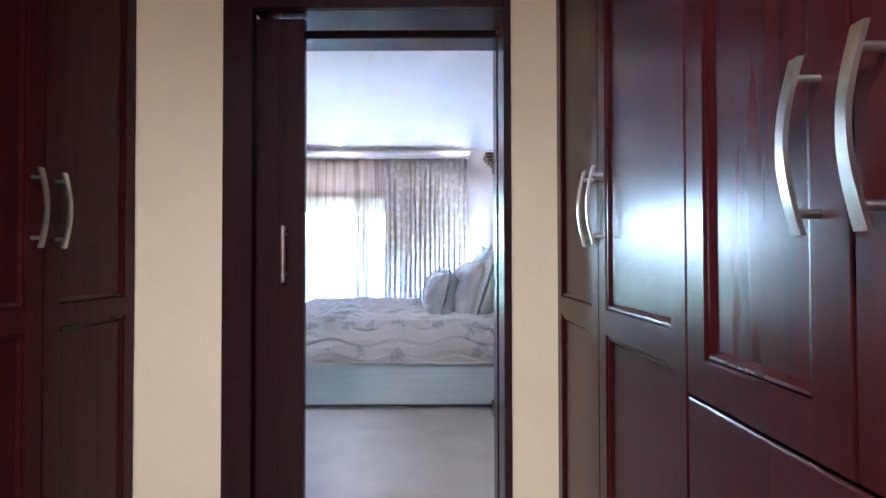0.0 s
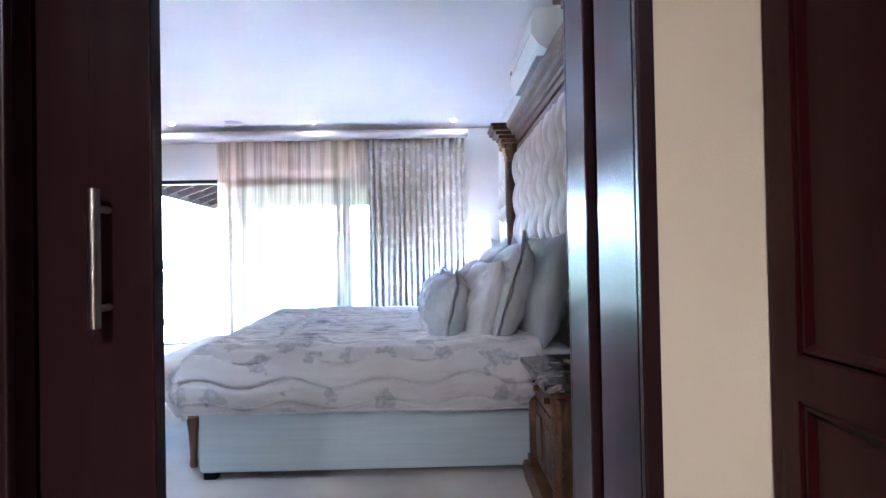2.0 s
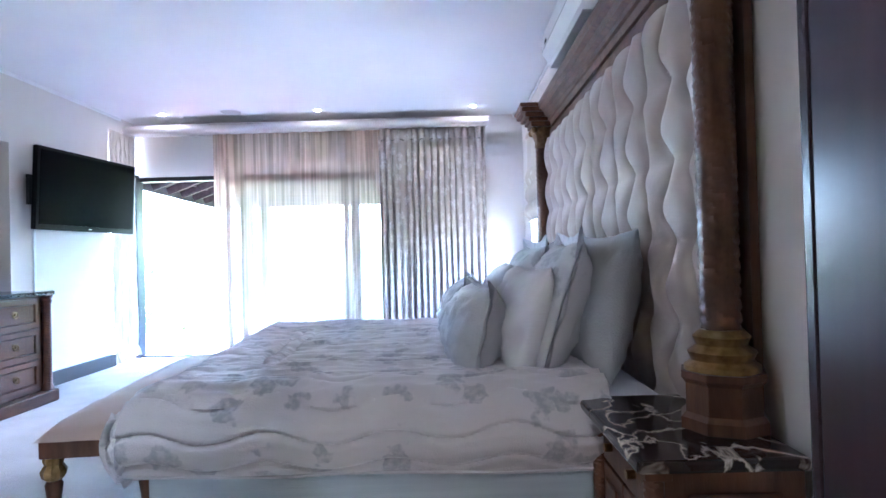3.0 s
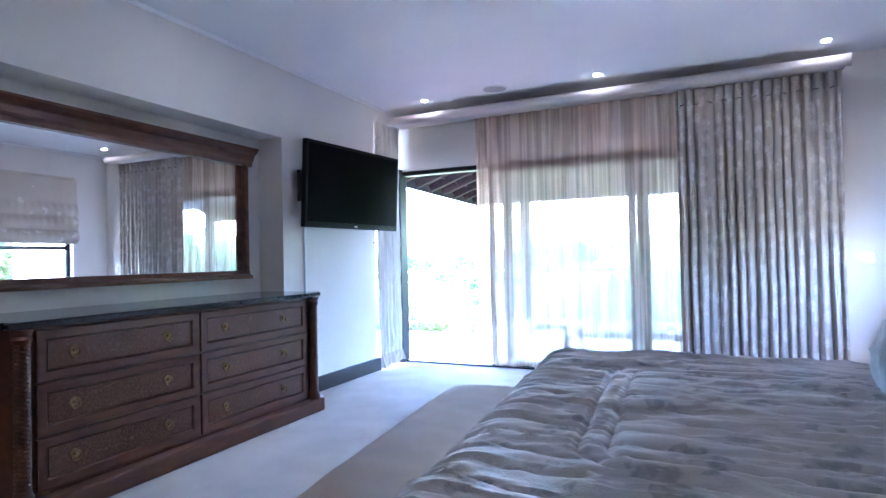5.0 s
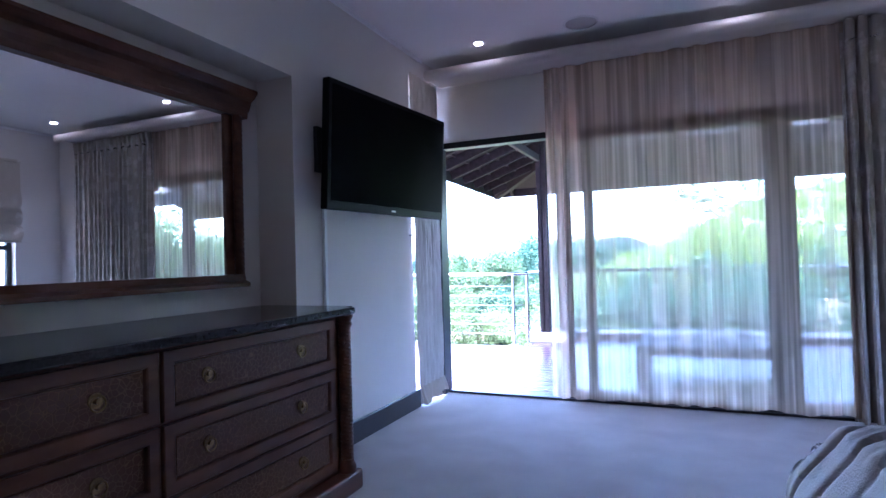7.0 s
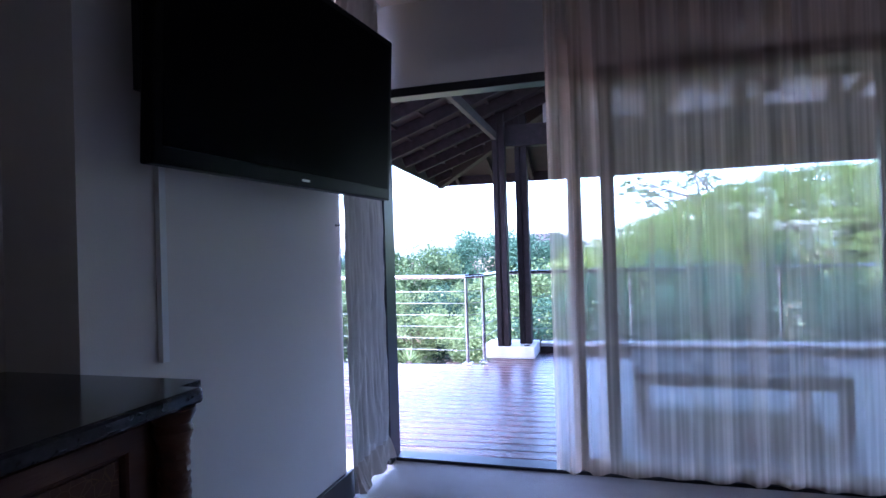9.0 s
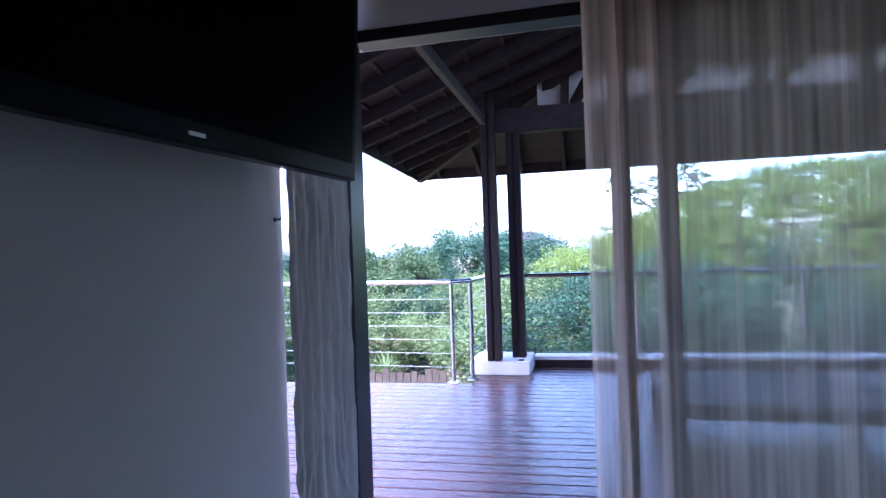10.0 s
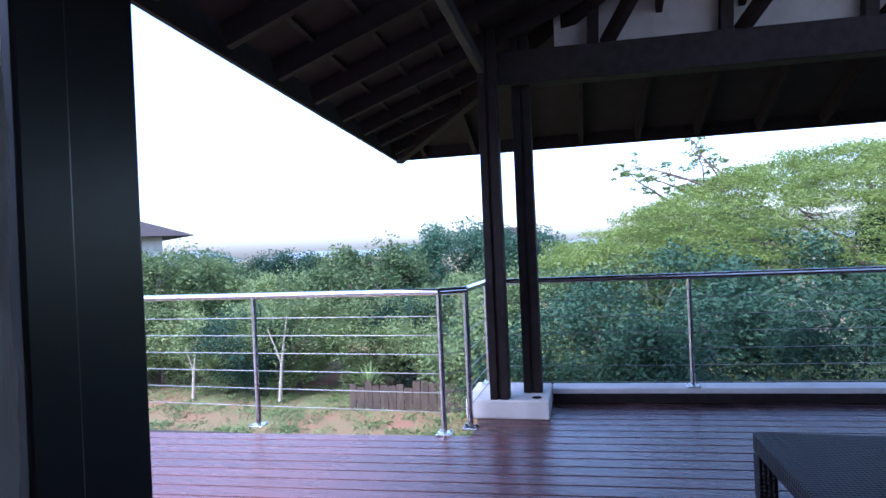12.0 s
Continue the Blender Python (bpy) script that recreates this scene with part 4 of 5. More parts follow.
# ---- window wall ----
def glazing():
    t = tagged(thing("window_1", (-1.6, YW + 0.1, 0), "black aluminium sliding doors, one panel slid open", "sliding door"), kind="structure")
    a, b = YW + 0.005, YW + 0.115
    part("head_track", boxes((WX0, WX1, a, b, WH - 0.05, WH), bevel=0.003), BLACK_METAL, t)
    part("floor_track", boxes((WX0, WX1, a, b, 0.001, 0.02)), BLACK_METAL, t)
    part("jamb", boxes((WX0 - 0.11, WX0, 8.69, 8.755, 0.001, WH + 0.02), bevel=0.004), BLACK_METAL, t)
    part("jamb", boxes((WX0 - 0.11, WX0 - 0.012, 8.756, 8.87, 0.001, WH + 0.02), bevel=0.004), BLACK_METAL, t)
    for z in (0.12, 1.0, 1.72):
        bm = bmesh.new()
        rod(bm, (WX0 - 0.03, 8.688, z), (WX0 - 0.03, 8.691, z), 0.006, 10)
        part("screw", bm, STEEL, t)
    part("jamb", boxes((WX1 - 0.04, WX1, a, b, 0.021, WH - 0.051)), BLACK_METAL, t)
    for k, (x0, x1) in enumerate(((-2.62, -1.12), (-2.45, -1.0), (-1.12, 0.36))):
        y = a + 0.012 + 0.028 * k
        p = part("door_panel", boxes((x0, x0 + 0.07, y, y + 0.024, 0.021, WH - 0.051), (x1 - 0.07, x1, y, y + 0.024, 0.021, WH - 0.051),
                                     (x0 + 0.07, x1 - 0.07, y, y + 0.024, 0.021, 0.09), (x0 + 0.07, x1 - 0.07, y, y + 0.024, WH - 0.11, WH - 0.051)), BLACK_METAL, t)
        g = part("pane", boxes((x0 + 0.07, x1 - 0.07, y + 0.01, y + 0.014, 0.09, WH - 0.11)), GLASS, p, "clear glass pane")
        g.visible_shadow = False
    # narrow fixed light in the side wall
    g = part("pane", boxes((XL - 0.18, XL - 0.176, 8.212, 8.64, 0.001, 2.60)), GLASS, t)
    g.visible_shadow = False


glazing()
PELMET_PAINT = mat("satin_pelmet_paint", (0.60, 0.54, 0.50), 0.34, 0, (0.56, 0.50, 0.46), 3, bump=0.03, bump_scale=120)


def pelmet():
    """A round-fronted curtain rail with a shelf back to the wall."""
    r, yc, zc = 0.047, 8.475, 2.668
    prof = [(yc - r * math.sin(math.pi * k / 14), zc + r * math.cos(math.pi * k / 14)) for k in range(15)]
    p = setting("pelmet", prism(prof, "x", XL + 0.034, 0.545), PELMET_PAINT, "pale satin round-fronted curtain pelmet under the ceiling", True)
    part("end_cap", prism([(yc + (y - yc) * 1.12, zc + (z - zc) * 1.12) for y, z in prof], "x", 0.5455, 0.56), PELMET_PAINT, p)
    part("shelf", boxes((XL + 0.034, 0.545, yc + 0.0005, YW - 0.001, 2.645, 2.66)), PELMET_PAINT, p)


pelmet()


def curtain(name, x0, x1, yc, z0, z1, folds, depth, material, label, category, nz=44, sway=0.02, pinch=0.0, bunch=0.0):
    def at(u, v, off=0.0):
        z = z0 + (z1 - z0) * v
        drift = noise.noise(Vector((u * folds * 0.28, 0, 3)))
        ph = u * folds * 2 * math.pi + (3.2 + bunch) * drift + 0.7 * noise.noise(Vector((u * 9, v * 1.3, 1)))
        amp = depth * (0.65 + 1.05 * noise.noise(Vector((u * folds * 0.41, 1, 0)))) * (1 - 0.45 * v)
        sx = 0.3 * depth
        if pinch and v > 0.90:
            k = (v - 0.90) / 0.10
            waist = math.exp(-((v - 0.945) / 0.018) ** 2)
            amp *= 1 + pinch * k - 0.75 * waist
            sx *= 1 + pinch * k
        x = x0 + (x1 - x0) * u + sx * math.sin(ph * 2 + 1) + sway * (1 - v) * noise.noise(Vector((u * 5, v * 2, 5)))
        x += 0.012 * bunch * noise.noise(Vector((u * 7, v * 0.8, 9))) * min(1, 6 * u, 6 * (1 - u))
        hem = (1 - v) ** 12 * (0.012 + 0.03 * noise.noise(Vector((u * folds * 0.8, 0, 8))))
        return (x, yc + off + amp * (math.sin(ph) + (0.12 if bunch else 0.25) * math.sin(3 * ph)), z + hem)
    c = part(name, grid(at, int(folds * 18), nz), material, None, "", True)
    if bunch:
        part("hem", grid(lambda u, v: at(u, v * 0.036, -0.003), int(folds * 18), 3), material, c, "doubled sheer hem", True)
        part("heading_tape", grid(lambda u, v: at(u, 0.972 + 0.028 * v, -0.003), int(folds * 18), 3), material, c, "gathered sheer heading", True)
    return tagged(c, label, category)


curtain("sheer_curtain", -2.72, -0.62, 8.69, 0.033, 2.64, 13, 0.034, SHEER, "sheer cream voile curtain hanging to the carpet", "curtain", bunch=4.0)
drape = curtain("curtain", -0.74, 0.52, 8.655, 0.015, 2.64, 17, 0.058, DRAPE, "pleated taupe drape printed with pale circles", "curtain", pinch=0.5)


def pleat_beads():
    """Small bright beads sewn where each pleat is pinched."""
    bm = bmesh.new()
    bmesh.ops.create_icosphere(bm, subdivisions=1, radius=0.009)
    me = bpy.data.meshes.new("bead")
    bm.to_mesh(me)
    bm.free()
    me.materials.append(STEEL)
    for k in range(11):
        for dx in (-0.016, 0.0, 0.016):
            b = new("bead", me)
            b.matrix_basis = Matrix.Translation((-0.68 + k * 0.113 + dx, 8.602, 2.497 + 0.006 * math.sin(k * 5 + dx * 90)))
            b.parent = drape


pleat_beads()


def side_curtain():
    def at(u, v, off=0.0):
        z = 0.02 + 2.6 * v
        left = 8.165 + 0.07 * (1 - v) ** 1.3 + 0.006 * math.sin(v * 17)
        ph = u * 6 * 2 * math.pi + 0.9 * noise.noise(Vector((u * 6, v * 2, 2)))
        bend = 0.05 * math.sin(v * 21 + u * 4) + 0.03 * math.sin(v * 43 + 1)
        wrinkle = 0.010 * noise.noise(Vector(((u + bend) * 22, v * 5, 4))) + 0.006 * noise.noise(Vector(((u + bend) * 38, v * 8, 7)))
        return (XL + 0.030 + off + 0.009 * math.sin(ph) + wrinkle + 0.01 * noise.noise(Vector((u * 3, v * 4, 6))), left + (8.685 - left) * u, z + 0.03 * u * (1 - v) ** 20)
    c = part("curtain", grid(at, 120, 90), LINING, None, "", True)
    part("printed_heading", grid(lambda u, v: at(u, 0.86 + 0.14 * v, 0.005), 80, 12), BLIND, c, "printed heading of the curtain", True)
    part("printed_hem", grid(lambda u, v: at(u, 0.052 * v, 0.005 + 0.05 * (1 - v) * (0.5 + 0.5 * math.sin(u * 13))), 80, 10), BLIND, c, "printed hem turned outwards", True)
    tagged(c, "narrow white-lined curtain gathered at the corner", "curtain")


side_curtain()


def right_window():
    t = tagged(thing("window_2", (XR + 0.1, 7.6, 0.95), "black-framed window beside the bed", "window"), kind="structure")
    x = XR + 0.08
    part("window_frame", boxes((x, x + 0.05, 6.952, 7.0, 0.951, 2.149), (x, x + 0.05, 8.2, 8.248, 0.951, 2.149), (x, x + 0.05, 7.0, 8.2, 0.951, 1.0), (x, x + 0.05, 7.0, 8.2, 2.1, 2.149), (x, x + 0.05, 7.0, 8.2, 1.40, 1.45)), BLACK_METAL, t)
    g = part("pane", boxes((x + 0.02, x + 0.024, 7.0, 8.2, 1.0, 2.1)), GLASS, t)
    g.visible_shadow = False

    def at(u, v):
        z = 1.50 + 0.90 * v
        fold = 0.058 * abs(math.sin(v / 0.62 * 3 * math.pi)) ** 0.7 * (1.15 - v) if v < 0.62 else 0.02 * (1 - v)
        return (XR - 0.012 - fold + 0.004 * math.sin(u * 90) * (1 if v < 0.6 else 0.2), 6.9 + 1.4 * u, z)
    b = part("roman_blind", grid(at, 160, 40), BLIND, None, "", True)
    part("hem_bar", boxes((XR - 0.034, XR - 0.010, 6.9, 8.3, 1.478, 1.4995), bevel=0.004), BLIND, b)
    part("head_rail", boxes((XR - 0.040, XR - 0.001, 6.9, 8.3, 2.4005, 2.43), bevel=0.004), BLIND, b)
    tagged(b, "patterned roman blind half lowered over the window", "blind")


right_window()


# ---- ceiling fittings ----
def downlight(x, y, z, label, r=0.045, watts=0.0, colour=(0.92, 0.95, 1.0), wide=80):
    t = thing("downlight", (x, y, z), label, "downlight", "recessed downlights")
    bm = lathe(x, y, [(r * 1.35, z - 0.006), (r * 1.35, z - 0.001)], 28)
    part("rim", bm, WHITE_PLASTIC, t, "", True)
    part("bulb", lathe(x, y, [(r, z - 0.0085), (r, z - 0.0062)], 24), LAMP_GLOW, t, "glowing bulb")
    lamp("downlight_beam", x, y, z - 0.012, watts, colour, r * 2, wide)


# The last two, at y 3.05, are added out of view to light the room.
for (x, y) in ((-3.12, 8.31), (-1.37, 8.31), (0.37, 8.31), (-3.07, 5.68), (-3.07, 3.05), (-1.3, 3.05)):
    downlight(x, y, H, "small white recessed ceiling downlight, lit; two of the six are added unseen", 0.030, 0.9, wide=58)
# Added unseen behind the camera's start, for warm light on the cream walls.
for y in (-0.55, -1.7):
    downlight(-0.2, y, 2.6, "recessed dressing room downlight added out of view, lit", 0.06, 1.45, (1.0, 0.84, 0.66), 165)


def ceiling_speaker():
    x, y = -2.34, 8.28
    t = thing("ceiling_speaker", (x, y, H), "round grey recessed ceiling speaker", "speaker")
    part("rim", lathe(x, y, [(0.125, H - 0.004), (0.118, H - 0.010), (0.112, H - 0.010), (0.110, H - 0.002)], 40), WHITE_PLASTIC, t, "", True)
    part("grille", lathe(x, y, [(0.108, H - 0.006), (0.02, H - 0.008)], 40), GREY_MESH, t, "grey perforated grille")


ceiling_speaker()


def air_conditioner():
    y0, y1, z0, z1 = 4.92, 6.03, 2.44, 2.73
    t = thing("air_conditioner", (0.9, 5.3, z0), "white wall-mounted air conditioner above the headboard", "air conditioner")
    prof = [(XR - 0.002, z0), (XR - 0.09, z0), (XR - 0.17, z0 + 0.05), (XR - 0.215, z0 + 0.12), (XR - 0.205, z1 - 0.03), (XR - 0.18, z1), (XR - 0.002, z1)]
    part("body", prism(prof, "y", y0, y1), WHITE_PLASTIC, t)
    part("end_cap", prism([(a + (0.006 if a < XR - 0.1 else 0), b) for a, b in prof], "y", y1 + 0.0005, y1 + 0.02), WHITE_PLASTIC, t)
    part("front_seam", boxes((XR - 0.219, XR - 0.216, y0 + 0.02, y1 - 0.02, z0 + 0.125, z0 + 0.130)), GREY_MESH, t)
    part("display", boxes((XR - 0.222, XR - 0.2165, y1 - 0.20, y1 - 0.14, z0 + 0.14, z0 + 0.165), bevel=0.002), TV_BODY, t, "small dark display")
    part("louvre", boxes((XR - 0.17, XR - 0.08, y0 + 0.08, y1 - 0.08, z0 - 0.008, z0 - 0.001)), GREY_MESH, t)


air_conditioner()


def small_fittings():
    t = thing("light_switch", (0.68, YW, 1.08), "grey light switch plate beside the curtain", "switch")
    part("plate", boxes((0.63, 0.73, YW - 0.009, YW - 0.001, 1.05, 1.14), bevel=0.003), NICKEL, t)
    part("rocker", boxes((0.655, 0.675, YW - 0.013, YW - 0.0095, 1.08, 1.11), bevel=0.002), GREY_MESH, t)
    part("rocker", boxes((0.685, 0.705, YW - 0.013, YW - 0.0095, 1.08, 1.11), bevel=0.002), GREY_MESH, t)
    t = thing("motion_sensor", (0.90, 8.70, H), "small white alarm sensor in the ceiling corner", "sensor")
    part("body", boxes((0.86, 0.94, 8.66, 8.74, H - 0.05, H - 0.001), bevel=0.01), WHITE_PLASTIC, t)
    part("lens", boxes((0.87, 0.93, 8.653, 8.66, H - 0.045, H - 0.018), bevel=0.003), GREY_MESH, t)


small_fittings()


def tieback_hook():
    t = thing("tieback_hook", (XL, 8.16, 1.345), "small dark metal curtain hook on the wall edge", "hook")
    bm = bmesh.new()
    rod(bm, (XL + 0.0005, 8.165, 1.345), (XL + 0.004, 8.165, 1.345), 0.007, 12)
    part("base", bm, BLACK_METAL, t, "", True)
    bm = bmesh.new()
    rod(bm, (XL + 0.004, 8.165, 1.345), (XL + 0.020, 8.165, 1.345), 0.003, 8)
    rod(bm, (XL + 0.020, 8.165, 1.343), (XL + 0.024, 8.165, 1.353), 0.003, 8)
    part("arm", bm, BLACK_METAL, t, "", True)


tieback_hook()
setting("cornice_line", boxes((XL + 0.001, XL + 0.012, YB + 0.001, 8.45, H - 0.03, H - 0.001), (XR - 0.012, XR - 0.001, YB + 0.001, YW - 0.001, H - 0.03, H - 0.001)), CEILING, "thin white cornice bead")


# ---- deck ----
SKEW = 0.06                                              # the deck runs slightly off the room's axis
setting("wall_outside", boxes((-9.0, XL - 0.36, 6.0, 6.2, -3, 3.2), (XR + 0.21, 3.4, YW, YW + 0.12, -3, 3.2), (XL - 0.35, XR + 0.2, YW + 0.001, YW + 0.12, -3, -0.121)), PLASTER, "white plastered outside wall")


def skewed(bm, cx=-3.6):
    for v in bm.verts:
        v.co.y += (v.co.x - cx) * SKEW
    return bm


setting("column_plinth", boxes((-4.01, -3.35, 12.72, 13.32, DZ, DZ + 0.15), bevel=0.012), PLASTER, "white plastered plinth under the posts")
setting("kerb_wall", skewed(boxes((-3.348, 4.5, 13.22, 13.42, DZ, DZ + 0.12), bevel=0.01)), PLASTER, "low white kerb along the deck edge")
# Dark strip puts the shadow on the kerb's front face.
part("face_shade_strip", skewed(boxes((-3.34, 4.5, 13.198, 13.219, DZ + 0.001, DZ + 0.078), bevel=0.004)), TIMBER).parent = bpy.data.objects["kerb_wall"]
part("cap_disc", lathe(-3.45, 12.80, [(0.04, DZ + 0.1502), (0.04, DZ + 0.156)], 24), STEEL).parent = bpy.data.objects["column_plinth"]


def post(x, y, w, z1):
    t = thing("timber_post", (x, y, DZ + 0.15), "dark square timber verandah post on a plinth", "post", "verandah posts")
    for a, b in ((x - w / 2, x - 0.012), (x + 0.012, x + w / 2)):
        part("board", boxes((a, b, y - w / 2, y + w / 2, DZ + 0.151, z1), bevel=0.005), TIMBER, t)
    part("core", boxes((x - 0.0119, x + 0.0119, y - w / 2 + 0.02, y + w / 2 - 0.02, DZ + 0.151, z1)), TIMBER, t)


post(-3.735, 12.80, 0.15, 2.95)
post(-3.49, 13.03, 0.15, 2.95)

EX, EY, EZ, SL = -5.20, 15.05, 2.39, 0.36


def left_eave(y):
    return EX + (EY - y) * 0.07


def roof_h(x, y):
    return EZ + SL * min(EY - y, x - left_eave(y))


def roof():
    t = thing("verandah_roof", (-3, 12, 2.4), "dark timber verandah roof with exposed rafters", "roof")
    ridge = 8.0
    hip_x = lambda y: left_eave(y) + (EY - y)
    bm = bmesh.new()
    for k in (0.10, 0.16):
        a = [bm.verts.new((x, y, roof_h(x, y) + k)) for x, y in ((EX, EY), (5.6, EY), (5.6, ridge), (hip_x(ridge), ridge))]
        bm.faces.new(a)
        b = [bm.verts.new((x, y, roof_h(x, y) + k)) for x, y in ((EX, EY), (hip_x(ridge), ridge), (left_eave(ridge), ridge))]
        bm.faces.new(b)
    part("covering", bm, ROOF_TILE, t, "brown tiled covering seen from below")
    for i in range(17):
        x = EX + 0.35 + i * 0.62
        y1 = ridge
        for yy in np.arange(EY, ridge, -0.05):
            if hip_x(yy) > x:
                y1 = yy
                break
        bm = bmesh.new()
        beam(bm, (x, EY - 0.02, EZ + 0.03), (x, min(y1, EY - 0.1) if hip_x(ridge) > x else ridge, EZ + SL * (EY - (y1 if hip_x(ridge) > x else ridge)) + 0.03), 0.05, 0.13)
        part("rafter", bm, TIMBER, t)
    for i in range(10):
        y = EY - 0.35 - i * 0.62
        bm = bmesh.new()
        beam(bm, (left_eave(y) + 0.02, y, EZ + 0.03), (hip_x(y), y, EZ + SL * (EY - y) + 0.03), 0.05, 0.13)
        part("rafter", bm, TIMBER, t)
    # battens across the rafters
    for i in range(16):
        x = EX + 0.3 + i * 0.32
        ya = EY - (x - EX) / 0.93
        if ya < 8.6:
            break
        bm = bmesh.new()
        beam(bm, (x + 0.07 * (EY - ya), ya, EZ + SL * (x - EX) + 0.085), (x + 0.07 * (EY - ridge), ridge, EZ + SL * (x - EX) + 0.085), 0.04, 0.03)
        part("batten", bm, TIMBER, t)
    bm = bmesh.new()
    beam(bm, (EX, EY, EZ), (hip_x(ridge), ridge, EZ + SL * (EY - ridge)), 0.09, 0.18)
    part("hip_rafter", bm, TIMBER, t)
    part("fascia", boxes((EX - 0.02, 5.6, EY, EY + 0.03, EZ - 0.05, EZ + 0.14), bevel=0.004), TIMBER, t)
    bm = bmesh.new()
    beam(bm, (EX - 0.03, EY + 0.03, EZ + 0.045), (left_eave(ridge) - 0.03, ridge, EZ + 0.045), 0.03, 0.19)
    part("fascia", bm, TIMBER, t)
    part("eave_beam", skewed(boxes((-3.74, 5.6, 12.86, 13.02, 2.53, 2.80), bevel=0.008)), TIMBER, t)
    part("collar_beam", skewed(boxes((-3.74, 5.6, 12.88, 13.0, 3.28, 3.42), bevel=0.006)), TIMBER, t)
    for i in range(8):
        x = -2.9 + i * 1.0
        bm = bmesh.new()
        beam(bm, (x, 12.94 + (x + 3.6) * SKEW, 2.80), (x + 0.02, 12.94 + (x + 3.6) * SKEW, 3.28), 0.09, 0.09)
        part("strut", bm, TIMBER, t)
        bm = bmesh.new()
        beam(bm, (x + 0.1, 12.94 + (x + 3.6) * SKEW, 2.80), (x + 0.55, 12.3 + (x + 3.6) * SKEW, 3.40), 0.07, 0.10)
        part("strut", bm, TIMBER, t)
    part("side_beam", boxes((-3.80, -3.745, 8.89, 12.72, 2.60, 2.70), bevel=0.006), TIMBER_WORN_LIT, t, "weathered timber beam, daylight on its underside put into the grey")
    part("boarding", skewed(boxes((-3.2, 5.6, 13.04, 13.07, 2.805, 3.22))), UNDERLAY, t, "pale boarding behind the roof frame")


roof()


def balustrade(points, name_label):
    t = thing("balustrade", (points[0][0], points[0][1], points[0][2]), name_label, "balustrade", "steel balustrades")
    zt = 0.91
    for (x, y, zb) in points:
        bm = bmesh.new()
        rod(bm, (x, y, zb), (x, y, zt - 0.02), 0.021, 14)
        p = part("post", bm, STEEL, t, "", True)
        bm = boxes((x - 0.055, x + 0.055, y - 0.055, y + 0.055, zb, zb + 0.010), bevel=0.003)
        for dx in (-0.04, 0.04):
            for dy in (-0.04, 0.04):
                rod(bm, (x + dx, y + dy, zb + 0.01), (x + dx, y + dy, zb + 0.022), 0.008, 8)
        part("foot_plate", bm, STEEL, p)
    for (x0, y0, _), (x1, y1, _) in zip(points, points[1:]):
        bm = bmesh.new()
        rod(bm, (x0, y0, zt), (x1, y1, zt), 0.026, 16)
        part("handrail", bm, STEEL, t, "polished steel handrail", True)
        for k in range(6):
            z = 0.02 + k * 0.142
            bm = bmesh.new()
            rod(bm, (x0, y0, z), (x1, y1, z), 0.0036, 8)
            part("rail", bm, CABLE, t, "", True)


balustrade([(-8.9, 12.62, DZ), (-7.25, 12.47, DZ), (-5.66, 12.39, DZ), (-4.10, 12.33, DZ), (-3.93, 12.48, DZ)], "steel balustrade with thin horizontal rails along the deck")
balustrade([(-3.93, 12.50, DZ), (-3.90, 13.28, DZ + 0.15), (-2.19, 13.36, DZ + 0.12), (-0.45, 13.50, DZ + 0.12), (1.3, 13.62, DZ + 0.12), (3.05, 13.72, DZ + 0.12)], "steel balustrade with thin horizontal rails on the kerb")


def ottoman():
    x0, x1, y0, y1, z1 = -2.24, -0.75, 10.45, 11.50, 0.20
    t = thing("wicker_table", (-1.5, 11, DZ), "low dark woven wicker table on the deck", "table")
    part("top", boxes((x0, x1, y0, y1, z1 - 0.10, z1), bevel=0.012), WICKER, t)
    for x in (x0, x1 - 0.09):
        for y in (y0, y1 - 0.09):
            part("leg", boxes((x, x + 0.09, y, y + 0.09, DZ + 0.001, z1 - 0.1005), bevel=0.008), WICKER, t)


ottoman()


# ---- garden ----
def leaf_mat(name, dark, light, trans=0.35):
    m = bpy.data.materials.new(name)
    m.use_nodes = True
    n, l = m.node_tree.nodes, m.node_tree.links
    b = n["Principled BSDF"]
    b.inputs["Roughness"].default_value, b.inputs["Specular IOR Level"].default_value = 0.6, 0.2
    g, rp, tr, mx = n.new("ShaderNodeNewGeometry"), n.new("ShaderNodeValToRGB"), n.new("ShaderNodeBsdfTranslucent"), n.new("ShaderNodeMixShader")
    rp.color_ramp.elements[0].color, rp.color_ramp.elements[1].color = (*dark, 1), (*light, 1)
    oi, ad = n.new("ShaderNodeObjectInfo"), n.new("ShaderNodeMix")
    ad.inputs["Factor"].default_value = 0.45
    tc, nz, mr, am = n.new("ShaderNodeTexCoord"), n.new("ShaderNodeTexNoise"), n.new("ShaderNodeMapRange"), n.new("ShaderNodeMix")
    nz.inputs["Scale"].default_value, nz.inputs["Detail"].default_value = 1.1, 2
    mr.inputs["From Min"].default_value, mr.inputs["From Max"].default_value = 0.34, 0.66
    am.inputs["Factor"].default_value = 0.62
    l.new(tc.outputs["Object"], nz.inputs["Vector"])
    l.new(nz.outputs["Fac"], mr.inputs["Value"])
    l.new(g.outputs["Random Per Island"], am.inputs["A"])
    l.new(mr.outputs[0], am.inputs["B"])
    l.new(am.outputs["Result"], ad.inputs["A"])
    l.new(oi.outputs["Random"], ad.inputs["B"])
    l.new(ad.outputs["Result"], rp.inputs[0])
    l.new(rp.outputs[0], b.inputs["Base Color"])
    l.new(rp.outputs[0], tr.inputs[0])
    mx.inputs[0].default_value = trans
    l.new(b.outputs[0], mx.inputs[1])
    l.new(tr.outputs[0], mx.inputs[2])
    l.new(mx.outputs[0], n["Material Output"].inputs[0])
    return m


